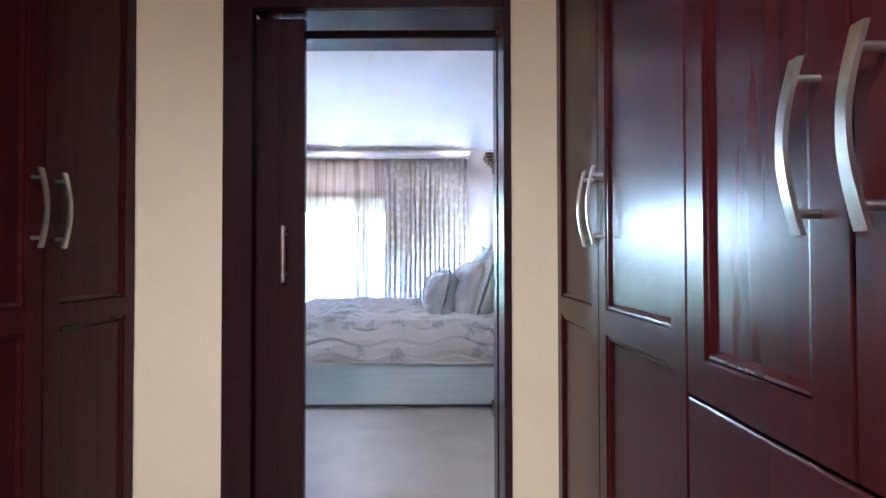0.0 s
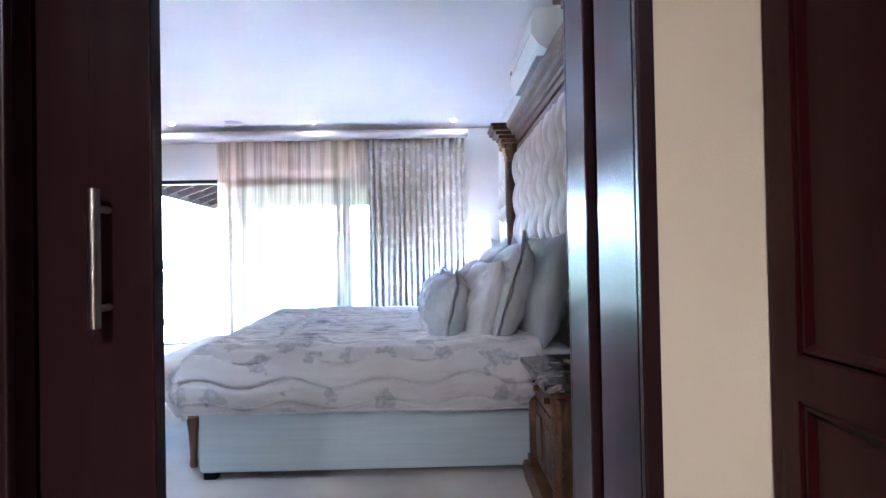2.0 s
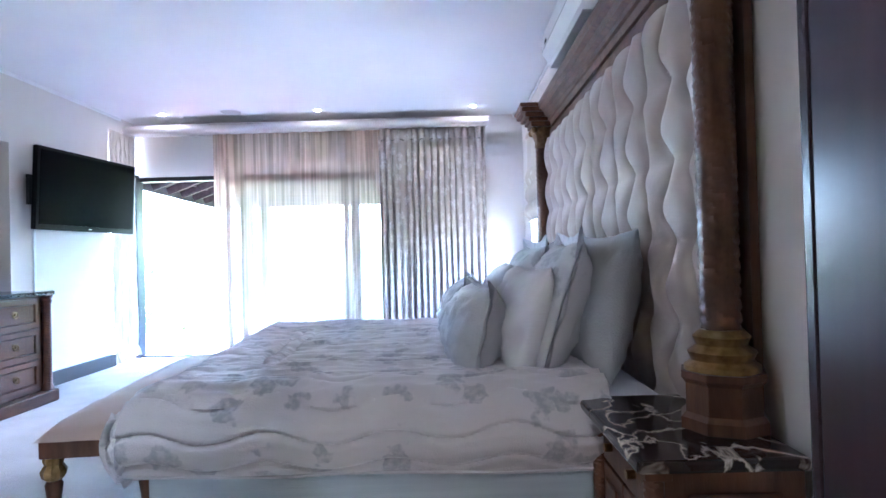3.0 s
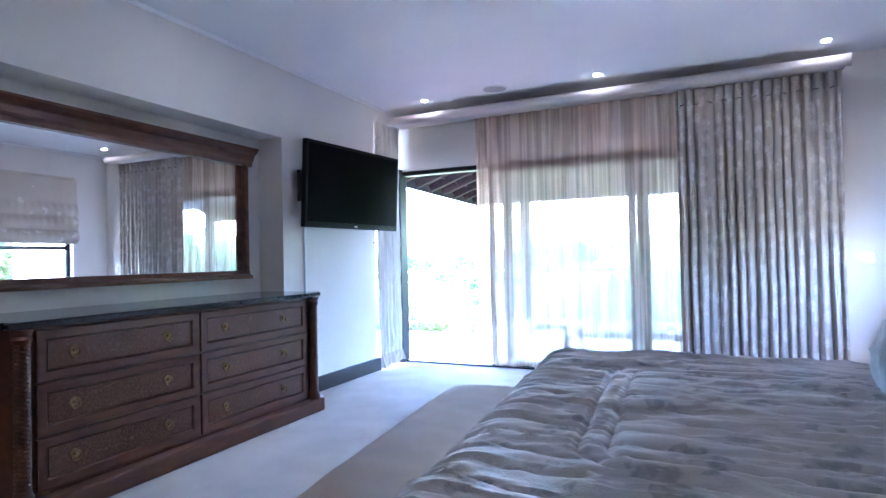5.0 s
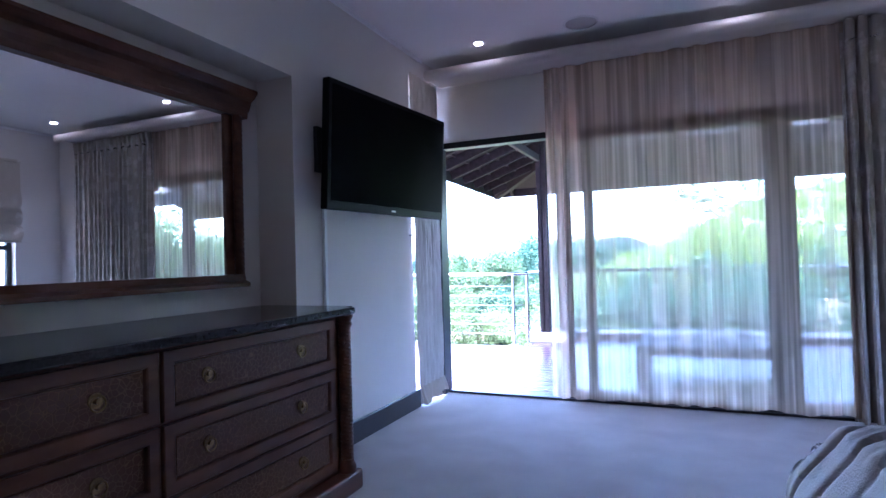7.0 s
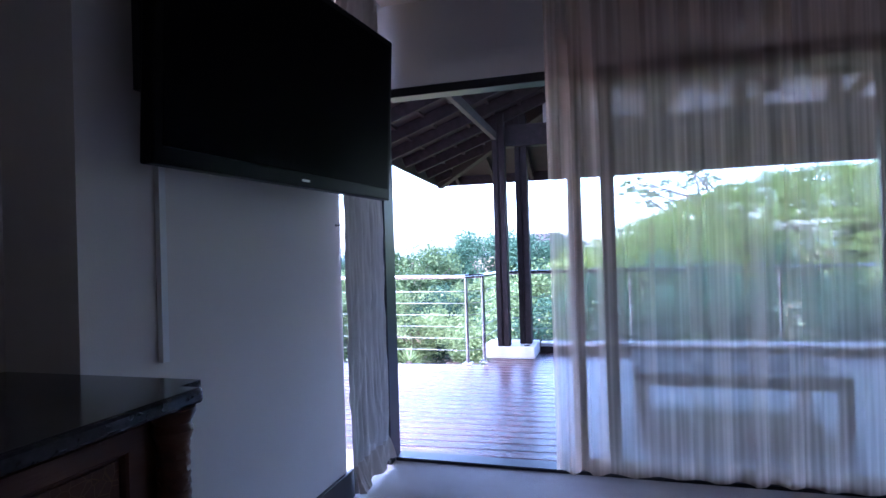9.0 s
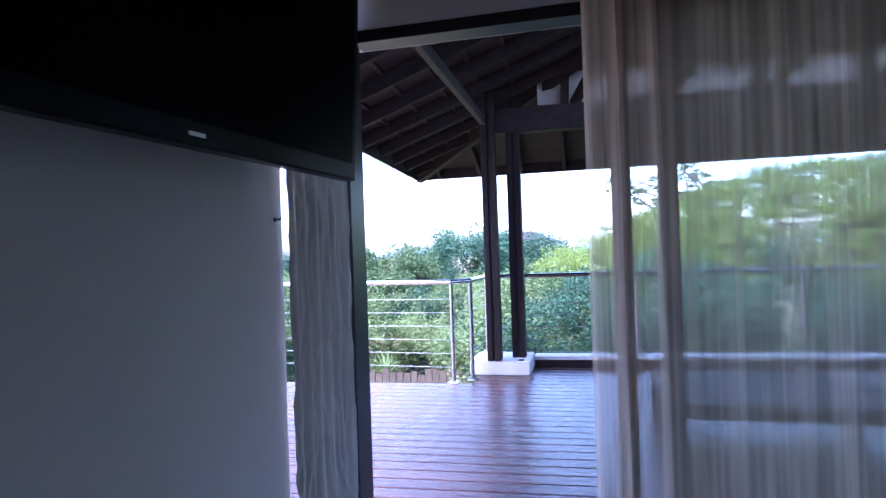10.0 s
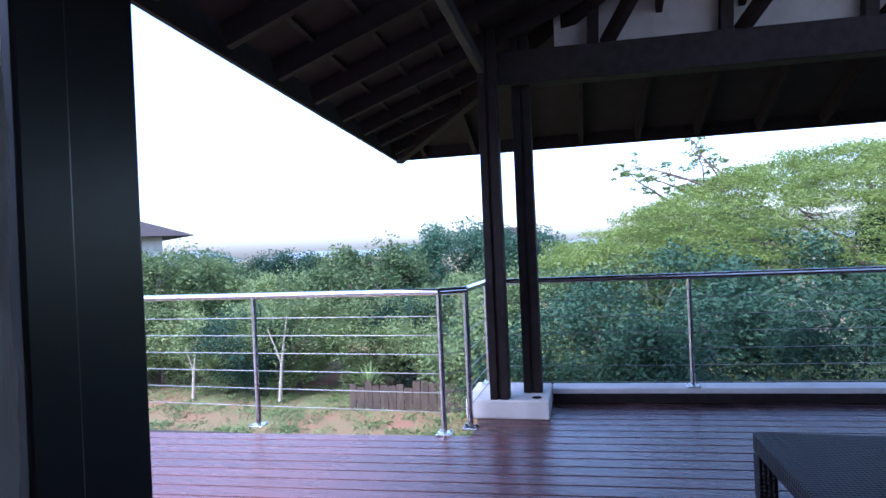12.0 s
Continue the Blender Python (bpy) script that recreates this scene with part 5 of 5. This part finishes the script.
LEAF_DARK = leaf_mat("dark_green_leaves", (0.012, 0.036, 0.026), (0.062, 0.135, 0.080))
LEAF_MID = leaf_mat("mid_green_leaves", (0.030, 0.065, 0.028), (0.190, 0.260, 0.105))
LEAF_LIGHT = leaf_mat("light_green_leaves", (0.055, 0.100, 0.036), (0.250, 0.320, 0.140))
LEAF_ACACIA = leaf_mat("feathery_light_green_leaves", (0.045, 0.085, 0.022), (0.190, 0.262, 0.068), 0.4)
BARK = mat("grey_brown_bark", (0.12, 0.095, 0.075), 0.85, 0, (0.07, 0.055, 0.045), 9, (4, 4, 0.8), bump=0.5, bump_scale=20)
PALE_BARK = mat("pale_smooth_bark", (0.36, 0.33, 0.29), 0.8, 0, (0.24, 0.21, 0.18), 9, (4, 4, 0.8), bump=0.3, bump_scale=20)
rng = random.Random(7)


def limb(bm, p, q, r0, r1, n=7):
    p, q = Vector(p), Vector(q)
    d = q - p
    m = d.to_track_quat("Z", "Y").to_matrix().to_4x4()
    m.translation = (p + q) / 2
    bmesh.ops.create_cone(bm, cap_ends=True, segments=n, radius1=r0, radius2=r1, depth=d.length, matrix=m)


def leaf_cloud(centres, per, spread, size, slim=0.5, flat=1.0):
    """Many single leaves scattered about clump centres."""
    verts, faces = [], []
    for c, rad in centres:
        for _ in range(per):
            d = Vector((rng.gauss(0, 1), rng.gauss(0, 1), rng.gauss(0, 1) * flat))
            d = d.normalized() * rad * (rng.random() ** 0.45) * spread
            d.z *= flat
            o = Vector(c) + d
            a = Vector((rng.gauss(0, 1), rng.gauss(0, 1), rng.gauss(0, 0.6))).normalized()
            b = a.cross(Vector((rng.gauss(0, 1), rng.gauss(0, 1), rng.gauss(0, 1)))).normalized()
            s = size * rng.uniform(0.6, 1.3)
            k = len(verts)
            verts += [o - a * s, o + b * s * slim, o + a * s, o - b * s * slim]
            faces.append((k, k + 1, k + 2, k + 3))
    return verts, faces


def cloud_part(name, vf, material, parent):
    me = bpy.data.meshes.new(name)
    me.from_pydata(vf[0], [], vf[1])
    me.materials.append(material)
    ob = new(name, me)
    ob.parent = parent
    ob.matrix_parent_inverse = place_of(parent).inverted()
    return ob


def tree(at, h, r, label, leaves, clumps=46, per=120, size=0.09, skirt=-0.5):
    """A broad-leaved tree: trunk, limbs and clumps of leaves with gaps between them."""
    x, y, z = at
    t = thing("tree", at, label, "tree", "garden trees")
    bm = bmesh.new()
    top = Vector((x + rng.uniform(-0.2, 0.2), y, z + h * 0.5))
    limb(bm, at, top, h * 0.03, h * 0.018)
    cs = []
    for i in range(clumps):
        th, ph = rng.uniform(0, 2 * math.pi), rng.uniform(skirt, 1.0)
        rr = r * rng.uniform(0.55, 1.0) * math.sqrt(max(0.25 if ph < 0 else 0.05, 1 - ph * ph * 0.8))
        c = (x + rr * math.cos(th), y + rr * math.sin(th), z + h * 0.62 + ph * h * 0.36 * rng.uniform(0.7, 1.0))
        cs.append((c, r * rng.uniform(0.16, 0.34)))
        if i % 4 == 0:
            limb(bm, top - Vector((0, 0, rng.uniform(0, h * 0.15))), c, h * 0.010, h * 0.003, 5)
    part("trunk", bm, BARK, t)
    cloud_part("crown", leaf_cloud(cs, per, 1.0, size), leaves, t)
    return t


def acacia(at, h, near, far, deep, label):
    """A wide thorn tree: forking limbs under a low feathery dome, near and far its reach to either side."""
    x, y, z = at
    t = thing("acacia_tree", at, label, "tree", "garden trees")

    def dome(dx, dy):
        f = (dx / (near if dx < 0 else far)) ** 2 + (dy / deep) ** 2
        return z + h * (0.565 + 0.435 * max(0, 1 - f)), f

    bm = bmesh.new()
    fork = Vector((x, y, z + h * 0.30))
    limb(bm, at, fork, 0.20, 0.15)
    cs = []
    while len(cs) < 1150:
        dx, dy = rng.uniform(-near, far), rng.uniform(-deep, deep)
        top, f = dome(dx, dy)
        if f > 1 or soft(dx, dy, 0.8, 31.0) < -0.50:
            continue
        drop = rng.random() ** 2.2 * 0.9 + 0.22 * soft(dx, dy, 1.3, 37.0)
        cs.append(((x + dx, y + dy, top - drop), rng.uniform(0.3, 0.62)))
    for i in range(26):
        dx, dy = rng.uniform(-near * 0.9, far * 0.8), rng.uniform(-deep, deep) * 0.7
        top, f = dome(dx, dy)
        if f > 0.95:
            continue
        mid_p = fork.lerp(Vector((x + dx, y + dy, top)), 0.5) + Vector((0, 0, rng.uniform(-0.1, 0.3)))
        end = Vector((x + dx, y + dy, top - 0.25))
        limb(bm, fork, mid_p, 0.075, 0.045, 6)
        limb(bm, mid_p, end, 0.045, 0.014, 6)
        for k in range(4):
            q = mid_p.lerp(end, rng.uniform(0.3, 0.9))
            limb(bm, q, q + Vector((rng.gauss(0, 0.7), rng.gauss(0, 0.5), rng.uniform(-0.5, 0.3))), 0.016, 0.005, 5)
    # an open spray of thin branches standing out of the dome
    for a in range(7):
        u = 0.44 + 0.05 * (a % 4)
        p = Vector((x - near * u, y + rng.uniform(-0.3, 0.6), dome(-near * u, 0.3)[0] - 0.35))
        th, r0 = radians(12 + a * 11 + rng.uniform(-6, 6)), 0.042
        for seg in range(4):
            th += rng.uniform(-0.35, 0.35)
            e = p + Vector((-math.cos(th), rng.uniform(-0.25, 0.25), math.sin(th) * 0.8)) * rng.uniform(0.38, 0.62) * (1.3 - 0.6 * a / 6)
            limb(bm, p, e, r0, r0 * 0.72, 6)
            r0 *= 0.72
            for k in range(3):
                q = p.lerp(e, rng.uniform(0.2, 1.0))
                t2 = th + rng.choice((-1, 1)) * rng.uniform(0.5, 1.1)
                w = q + Vector((-math.cos(t2), rng.uniform(-0.3, 0.3), math.sin(t2))) * rng.uniform(0.18, 0.42)
                limb(bm, q, w, 0.013, 0.006, 4)
                cs.append((w, rng.uniform(0.08, 0.17)))
            p = e
    part("trunk", bm, BARK, t)
    thick, thin = [c for c in cs if c[1] > 0.2], [c for c in cs if c[1] <= 0.2]
    cloud_part("crown", leaf_cloud(thick, 190, 1.0, 0.042, 0.25, 0.46), LEAF_ACACIA, t)
    cloud_part("sprig", leaf_cloud(thin, 34, 1.0, 0.045, 0.35, 0.6), LEAF_ACACIA, t)
    return t


def sapling(at, h, lean, label):
    """A thin pale forked trunk with a sparse tuft."""
    t = thing("sapling", at, label, "tree", "pale saplings")
    p = Vector(at)
    bm = bmesh.new()
    k = p + Vector((lean * 0.4, 0, h * 0.45))
    a, b = p + Vector((lean, 0.1, h)), p + Vector((-lean * 0.8, -0.1, h * 0.85))
    limb(bm, p, k, 0.05, 0.038)
    limb(bm, k, a, 0.036, 0.016)
    limb(bm, k, b, 0.03, 0.014)
    part("trunk", bm, PALE_BARK, t)
    cs = [(e + Vector((rng.gauss(0, 0.25), rng.gauss(0, 0.25), rng.gauss(0.1, 0.2))), rng.uniform(0.15, 0.3)) for e in (a, b) for _ in range(6)]
    cloud_part("crown", leaf_cloud(cs, 70, 1.0, 0.045), LEAF_MID, t)


def spiky_plant(at, r, label):
    """A fan of long arching blades."""
    t = thing("spiky_plant", at, label, "plant", "spiky garden plants")
    for i in range(34):
        th, up = rng.uniform(0, 2 * math.pi), rng.uniform(0.25, 1.25)
        d = Vector((math.cos(th) * math.cos(up), math.sin(th) * math.cos(up), math.sin(up)))
        side = d.cross(Vector((0, 0, 1))).normalized() * 0.035
        p, n = Vector(at), r * rng.uniform(0.7, 1.1)
        tip = p + d * n + Vector((0, 0, -0.25 * n * (1.3 - up)))
        m = p + d * n * 0.55
        verts = [p - side * 0.6, p + side * 0.6, m + side, m - side, tip]
        me = bpy.data.meshes.new("blade")
        me.from_pydata(verts, [], [(0, 1, 2, 3), (3, 2, 4)])
        me.materials.append(LEAF_MID)
        ob = new("blade", me)
        ob.parent = t
        ob.matrix_parent_inverse = place_of(t).inverted()


GZ = -2.6
setting("ground", skewed(boxes((-400, 400, -60, 900, GZ - 0.3, GZ)), 0), mat("grass_and_soil", (0.075, 0.10, 0.035), 0.95, 0, (0.16, 0.085, 0.05), 0.6, bump=0.6, bump_scale=7), "grass and bare reddish soil below the deck")
big = tree((-7.2, 29.0, GZ), 4.65, 2.3, "round dark-leaved tree beyond the deck", LEAF_DARK, 64, 320, 0.062)
mid = tree((-9.6, 25.5, GZ), 4.0, 2.1, "bushy green tree beyond the balustrade", LEAF_MID, 66, 290, 0.062, -1.0)
low_dark = tree((-2.6, 17.8, GZ), 3.0, 1.8, "low dark-leaved shrub below the deck", LEAF_DARK, 64, 330, 0.040, -1.6)
low = tree((-8.6, 23.2, GZ), 2.7, 1.6, "low rounded light green shrub in the garden", LEAF_LIGHT, 64, 330, 0.038, -1.6)
for x, y, k, turn in ((-5.2, 30.5, 0.95, 80), (-15.5, 31, 0.84, 140), (-21, 33, 0.88, 30), (-2.0, 26.0, 0.78, 200), (1.5, 28, 1.0, 100), (6, 25, 1.0, 10), (11, 27, 1.05, 70), (-27, 31, 0.9, 300), (-11.5, 37, 0.86, 250)):
    copy_thing(big, Matrix.Translation((x, y, GZ)) @ Matrix.Rotation(radians(turn), 4, "Z") @ Matrix.Scale(k, 4))
for x, y, k, turn in ((-12.4, 25.2, 0.80, 60), (-16.8, 24.8, 1.02, 330), (-18.9, 24.0, 1.0, 20), (-15.8, 26.5, 0.93, 110), (-19.0, 26.0, 0.82, 170), (-23, 27.5, 0.98, 210), (-6.4, 25.0, 0.76, 280), (-4.2, 22.5, 0.78, 320), (3.8, 19.5, 0.85, 40), (7.5, 18.5, 0.85, 130), (-14.0, 32.5, 0.95, 15), (-17.5, 30, 0.86, 85)):
    copy_thing(mid, Matrix.Translation((x, y, GZ)) @ Matrix.Rotation(radians(turn), 4, "Z") @ Matrix.Scale(k, 4))
for x, y, k, turn in ((-10.8, 22.9, 1.0, 30), (-13.2, 23.2, 0.9, 80), (-15.8, 23.6, 1.05, 140), (-6.4, 22.6, 0.95, 200), (-4.1, 19.0, 1.1, 250), (0.1, 16.5, 0.85, 330), (-18.5, 23.5, 1.1, 220), (-3.3, 20.6, 1.3, 10)):
    copy_thing(low, Matrix.Translation((x, y, GZ)) @ Matrix.Rotation(radians(turn), 4, "Z") @ Matrix.Scale(k, 4))
# Second to fifth: dark leaves partly put in the shadow under the thorn tree.
for x, y, k, turn in ((0.8, 17.6, 1.05, 70), (-0.9, 17.0, 0.95, 20), (2.6, 17.0, 1.0, 120), (-1.8, 19.6, 1.2, 260), (0.5, 20.0, 1.25, 290), (4.6, 16.8, 1.0, 160), (-11.9, 22.4, 0.8, 40), (-7.3, 23.6, 0.9, 120), (-17.2, 22.6, 0.85, 200), (-5.2, 21.9, 0.8, 260), (-3.6, 18.0, 0.9, 300)):
    copy_thing(low_dark, Matrix.Translation((x, y, GZ)) @ Matrix.Rotation(radians(turn), 4, "Z") @ Matrix.Scale(k, 4))
for x, y, k, turn in ((6.2, 9.0, 1.15, 15), (7.6, 12.4, 1.25, 95), (7.4, 10.7, 1.4, 170), (6.0, 6.4, 1.1, 250), (7.2, 15.0, 1.2, 45), (10.0, 17.0, 1.35, 200)):
    copy_thing(mid, Matrix.Translation((x, y, GZ)) @ Matrix.Rotation(radians(turn), 4, "Z") @ Matrix.Scale(k, 4))
acacia((4.6, 23.2, GZ), 5.85, 8.6, 4.4, 3.6, "wide thorn tree with a feathery light green dome and bare sprays")
sapling((-10.7, 21.6, GZ), 2.3, 0.25, "thin pale-barked forked sapling below the deck")
sapling((-13.4, 21.8, GZ), 1.7, 0.12, "short pale-barked sapling beside the shrubs")
spiky_plant((-12.6, 21.6, GZ + 0.9), 0.8, "light green fan of long pointed blades")
spiky_plant((-8.2, 21.5, GZ + 0.5), 0.7, "green fan of arching blades beside the fence")


def grass():
    cs = []
    for _ in range(420):
        cs.append(((rng.uniform(-20, -4.5), rng.uniform(18.6, 23.2) if rng.random() < 0.8 else rng.uniform(16, 19), GZ + 0.06), rng.uniform(0.15, 0.45)))
    me = bpy.data.meshes.new("grass")
    v, f = leaf_cloud(cs, 46, 1.0, 0.07, 0.16, 0.35)
    me.from_pydata(v, [], f)
    me.materials.append(LEAF_MID)
    tagged(new("grass", me), "rough tufts of grass and weeds below the deck", "grass", kind="stuff")


grass()


FENCE_WOOD = mat("weathered_brown_fence_wood", (0.070, 0.052, 0.040), 0.85, 0, (0.034, 0.025, 0.02), 4, (3, 3, 0.6), bump=0.3, bump_scale=30)


def garden_fence():
    t = thing("garden_fence", (-7, 17.5, GZ), "weathered wooden slat fence among the shrubs", "fence")
    for i in range(16):
        x = -8.6 + i * 0.2
        hgt = 0.66 + rng.uniform(-0.1, 0.1)
        part("slat", boxes((x + rng.uniform(0, 0.015), x + rng.uniform(0.17, 0.19), 21.2 - 0.012, 21.2 + 0.012, GZ + 0.001, GZ + hgt)), FENCE_WOOD, t)
    for z in (0.18, 0.44):
        part("rail", boxes((-8.6, -5.45, 21.214, 21.25, GZ + z, GZ + z + 0.06)), FENCE_WOOD, t)


garden_fence()


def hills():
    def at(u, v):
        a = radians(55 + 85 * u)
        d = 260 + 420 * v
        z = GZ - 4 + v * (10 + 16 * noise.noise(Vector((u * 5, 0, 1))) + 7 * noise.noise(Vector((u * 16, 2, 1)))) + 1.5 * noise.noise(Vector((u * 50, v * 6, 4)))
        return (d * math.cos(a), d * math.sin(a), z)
    # Distance haze is put into the hills' blue-grey colour.
    setting("backdrop", grid(at, 160, 14), mat("haze_tinted_far_hills", (0.13, 0.17, 0.19), 0.95, 0, (0.10, 0.135, 0.14), 0.06), "distant hills with the haze put into their blue-green colour", True)


hills()


def far_house(x, y, z, w, d, h, turn, label):
    t = thing("house", (x, y, z), label, "house")
    m = Matrix.Translation((x, y, z)) @ Matrix.Rotation(radians(turn), 4, "Z")
    def put(name, bm, material, parent):
        bmesh.ops.transform(bm, matrix=m, verts=bm.verts)
        return part(name, bm, material, parent)
    put("wall", boxes((-w / 2, w / 2, -d / 2, d / 2, 0, h)), PLASTER, t)
    bm = bmesh.new()
    o = 1.0
    b = [bm.verts.new(p) for p in ((-w / 2 - o, -d / 2 - o, h), (w / 2 + o, -d / 2 - o, h), (w / 2 + o, d / 2 + o, h), (-w / 2 - o, d / 2 + o, h))]
    k = [bm.verts.new(p) for p in ((-w / 2 + d / 2, 0, h + d * 0.28), (w / 2 - d / 2, 0, h + d * 0.28))]
    for f in ((b[0], b[1], k[1], k[0]), (b[1], b[2], k[1]), (b[2], b[3], k[0], k[1]), (b[3], b[0], k[0]), (b[3], b[2], b[1], b[0])):
        bm.faces.new(f)
    put("roof", bm, ROOF_TILE, t)
    for fl in range(2):
        for i in range(4):
            a = -w / 2 + w * (i + 0.3) / 4
            put("window", boxes((a, a + w * 0.11, -d / 2 - 0.04, -d / 2 + 0.01, 0.8 + fl * 2.8, 2.2 + fl * 2.8)), TV_SCREEN, t)
    return t


far_house(-13.5, 106, -4.0, 12, 8, 6.0, -8, "distant white two-storey house among trees")
far_house(-22.7, 27.5, GZ, 6, 5, 4.75, -40, "neighbouring house with a tiled roof behind trees")

# ---- floor pieces ----
deck = setting("deck", boxes((-9.0, 4.5, YW + 0.13, 12.3, DZ - 0.30, DZ - 0.032), (-3.9, 4.5, 12.3, 13.2, DZ - 0.30, DZ - 0.032)), DECK_UNDER, "dark hardwood deck of long narrow boards")
board_mesh = {}


def board(x0, x1, y):
    n = round(x1 - x0, 2)
    if n not in board_mesh:
        bm = boxes((0, x1 - x0, 0, 0.128, -0.03, 0), bevel=0.004)
        for v in bm.verts:
            v.co.y += v.co.x * SKEW
        me = bpy.data.meshes.new("board")
        bm.to_mesh(me)
        bm.free()
        me.materials.append(DECK)
        board_mesh[n] = me
    ob = new("board", board_mesh[n])
    ob.matrix_basis = Matrix.Translation((x0, y + (x0 + 3.6) * SKEW, DZ))
    ob.parent = deck


for i in range(31):
    y = 9.02 + i * 0.138
    board(-8.9 if y < 12.2 else -3.9, 4.5, y)
for ix in range(5):
    for iy in range(8):
        x0, y0 = -1.6 + ix * 0.6, -2.4 + iy * 0.6
        if y0 > 2.2:
            continue
        ob = part("tile", boxes((x0, x0 + 0.597, y0, min(y0 + 0.597, 2.248), -0.006, 0.0), bevel=0.0015), TILE)
        ob.parent = bpy.data.objects["floor_dressing"]
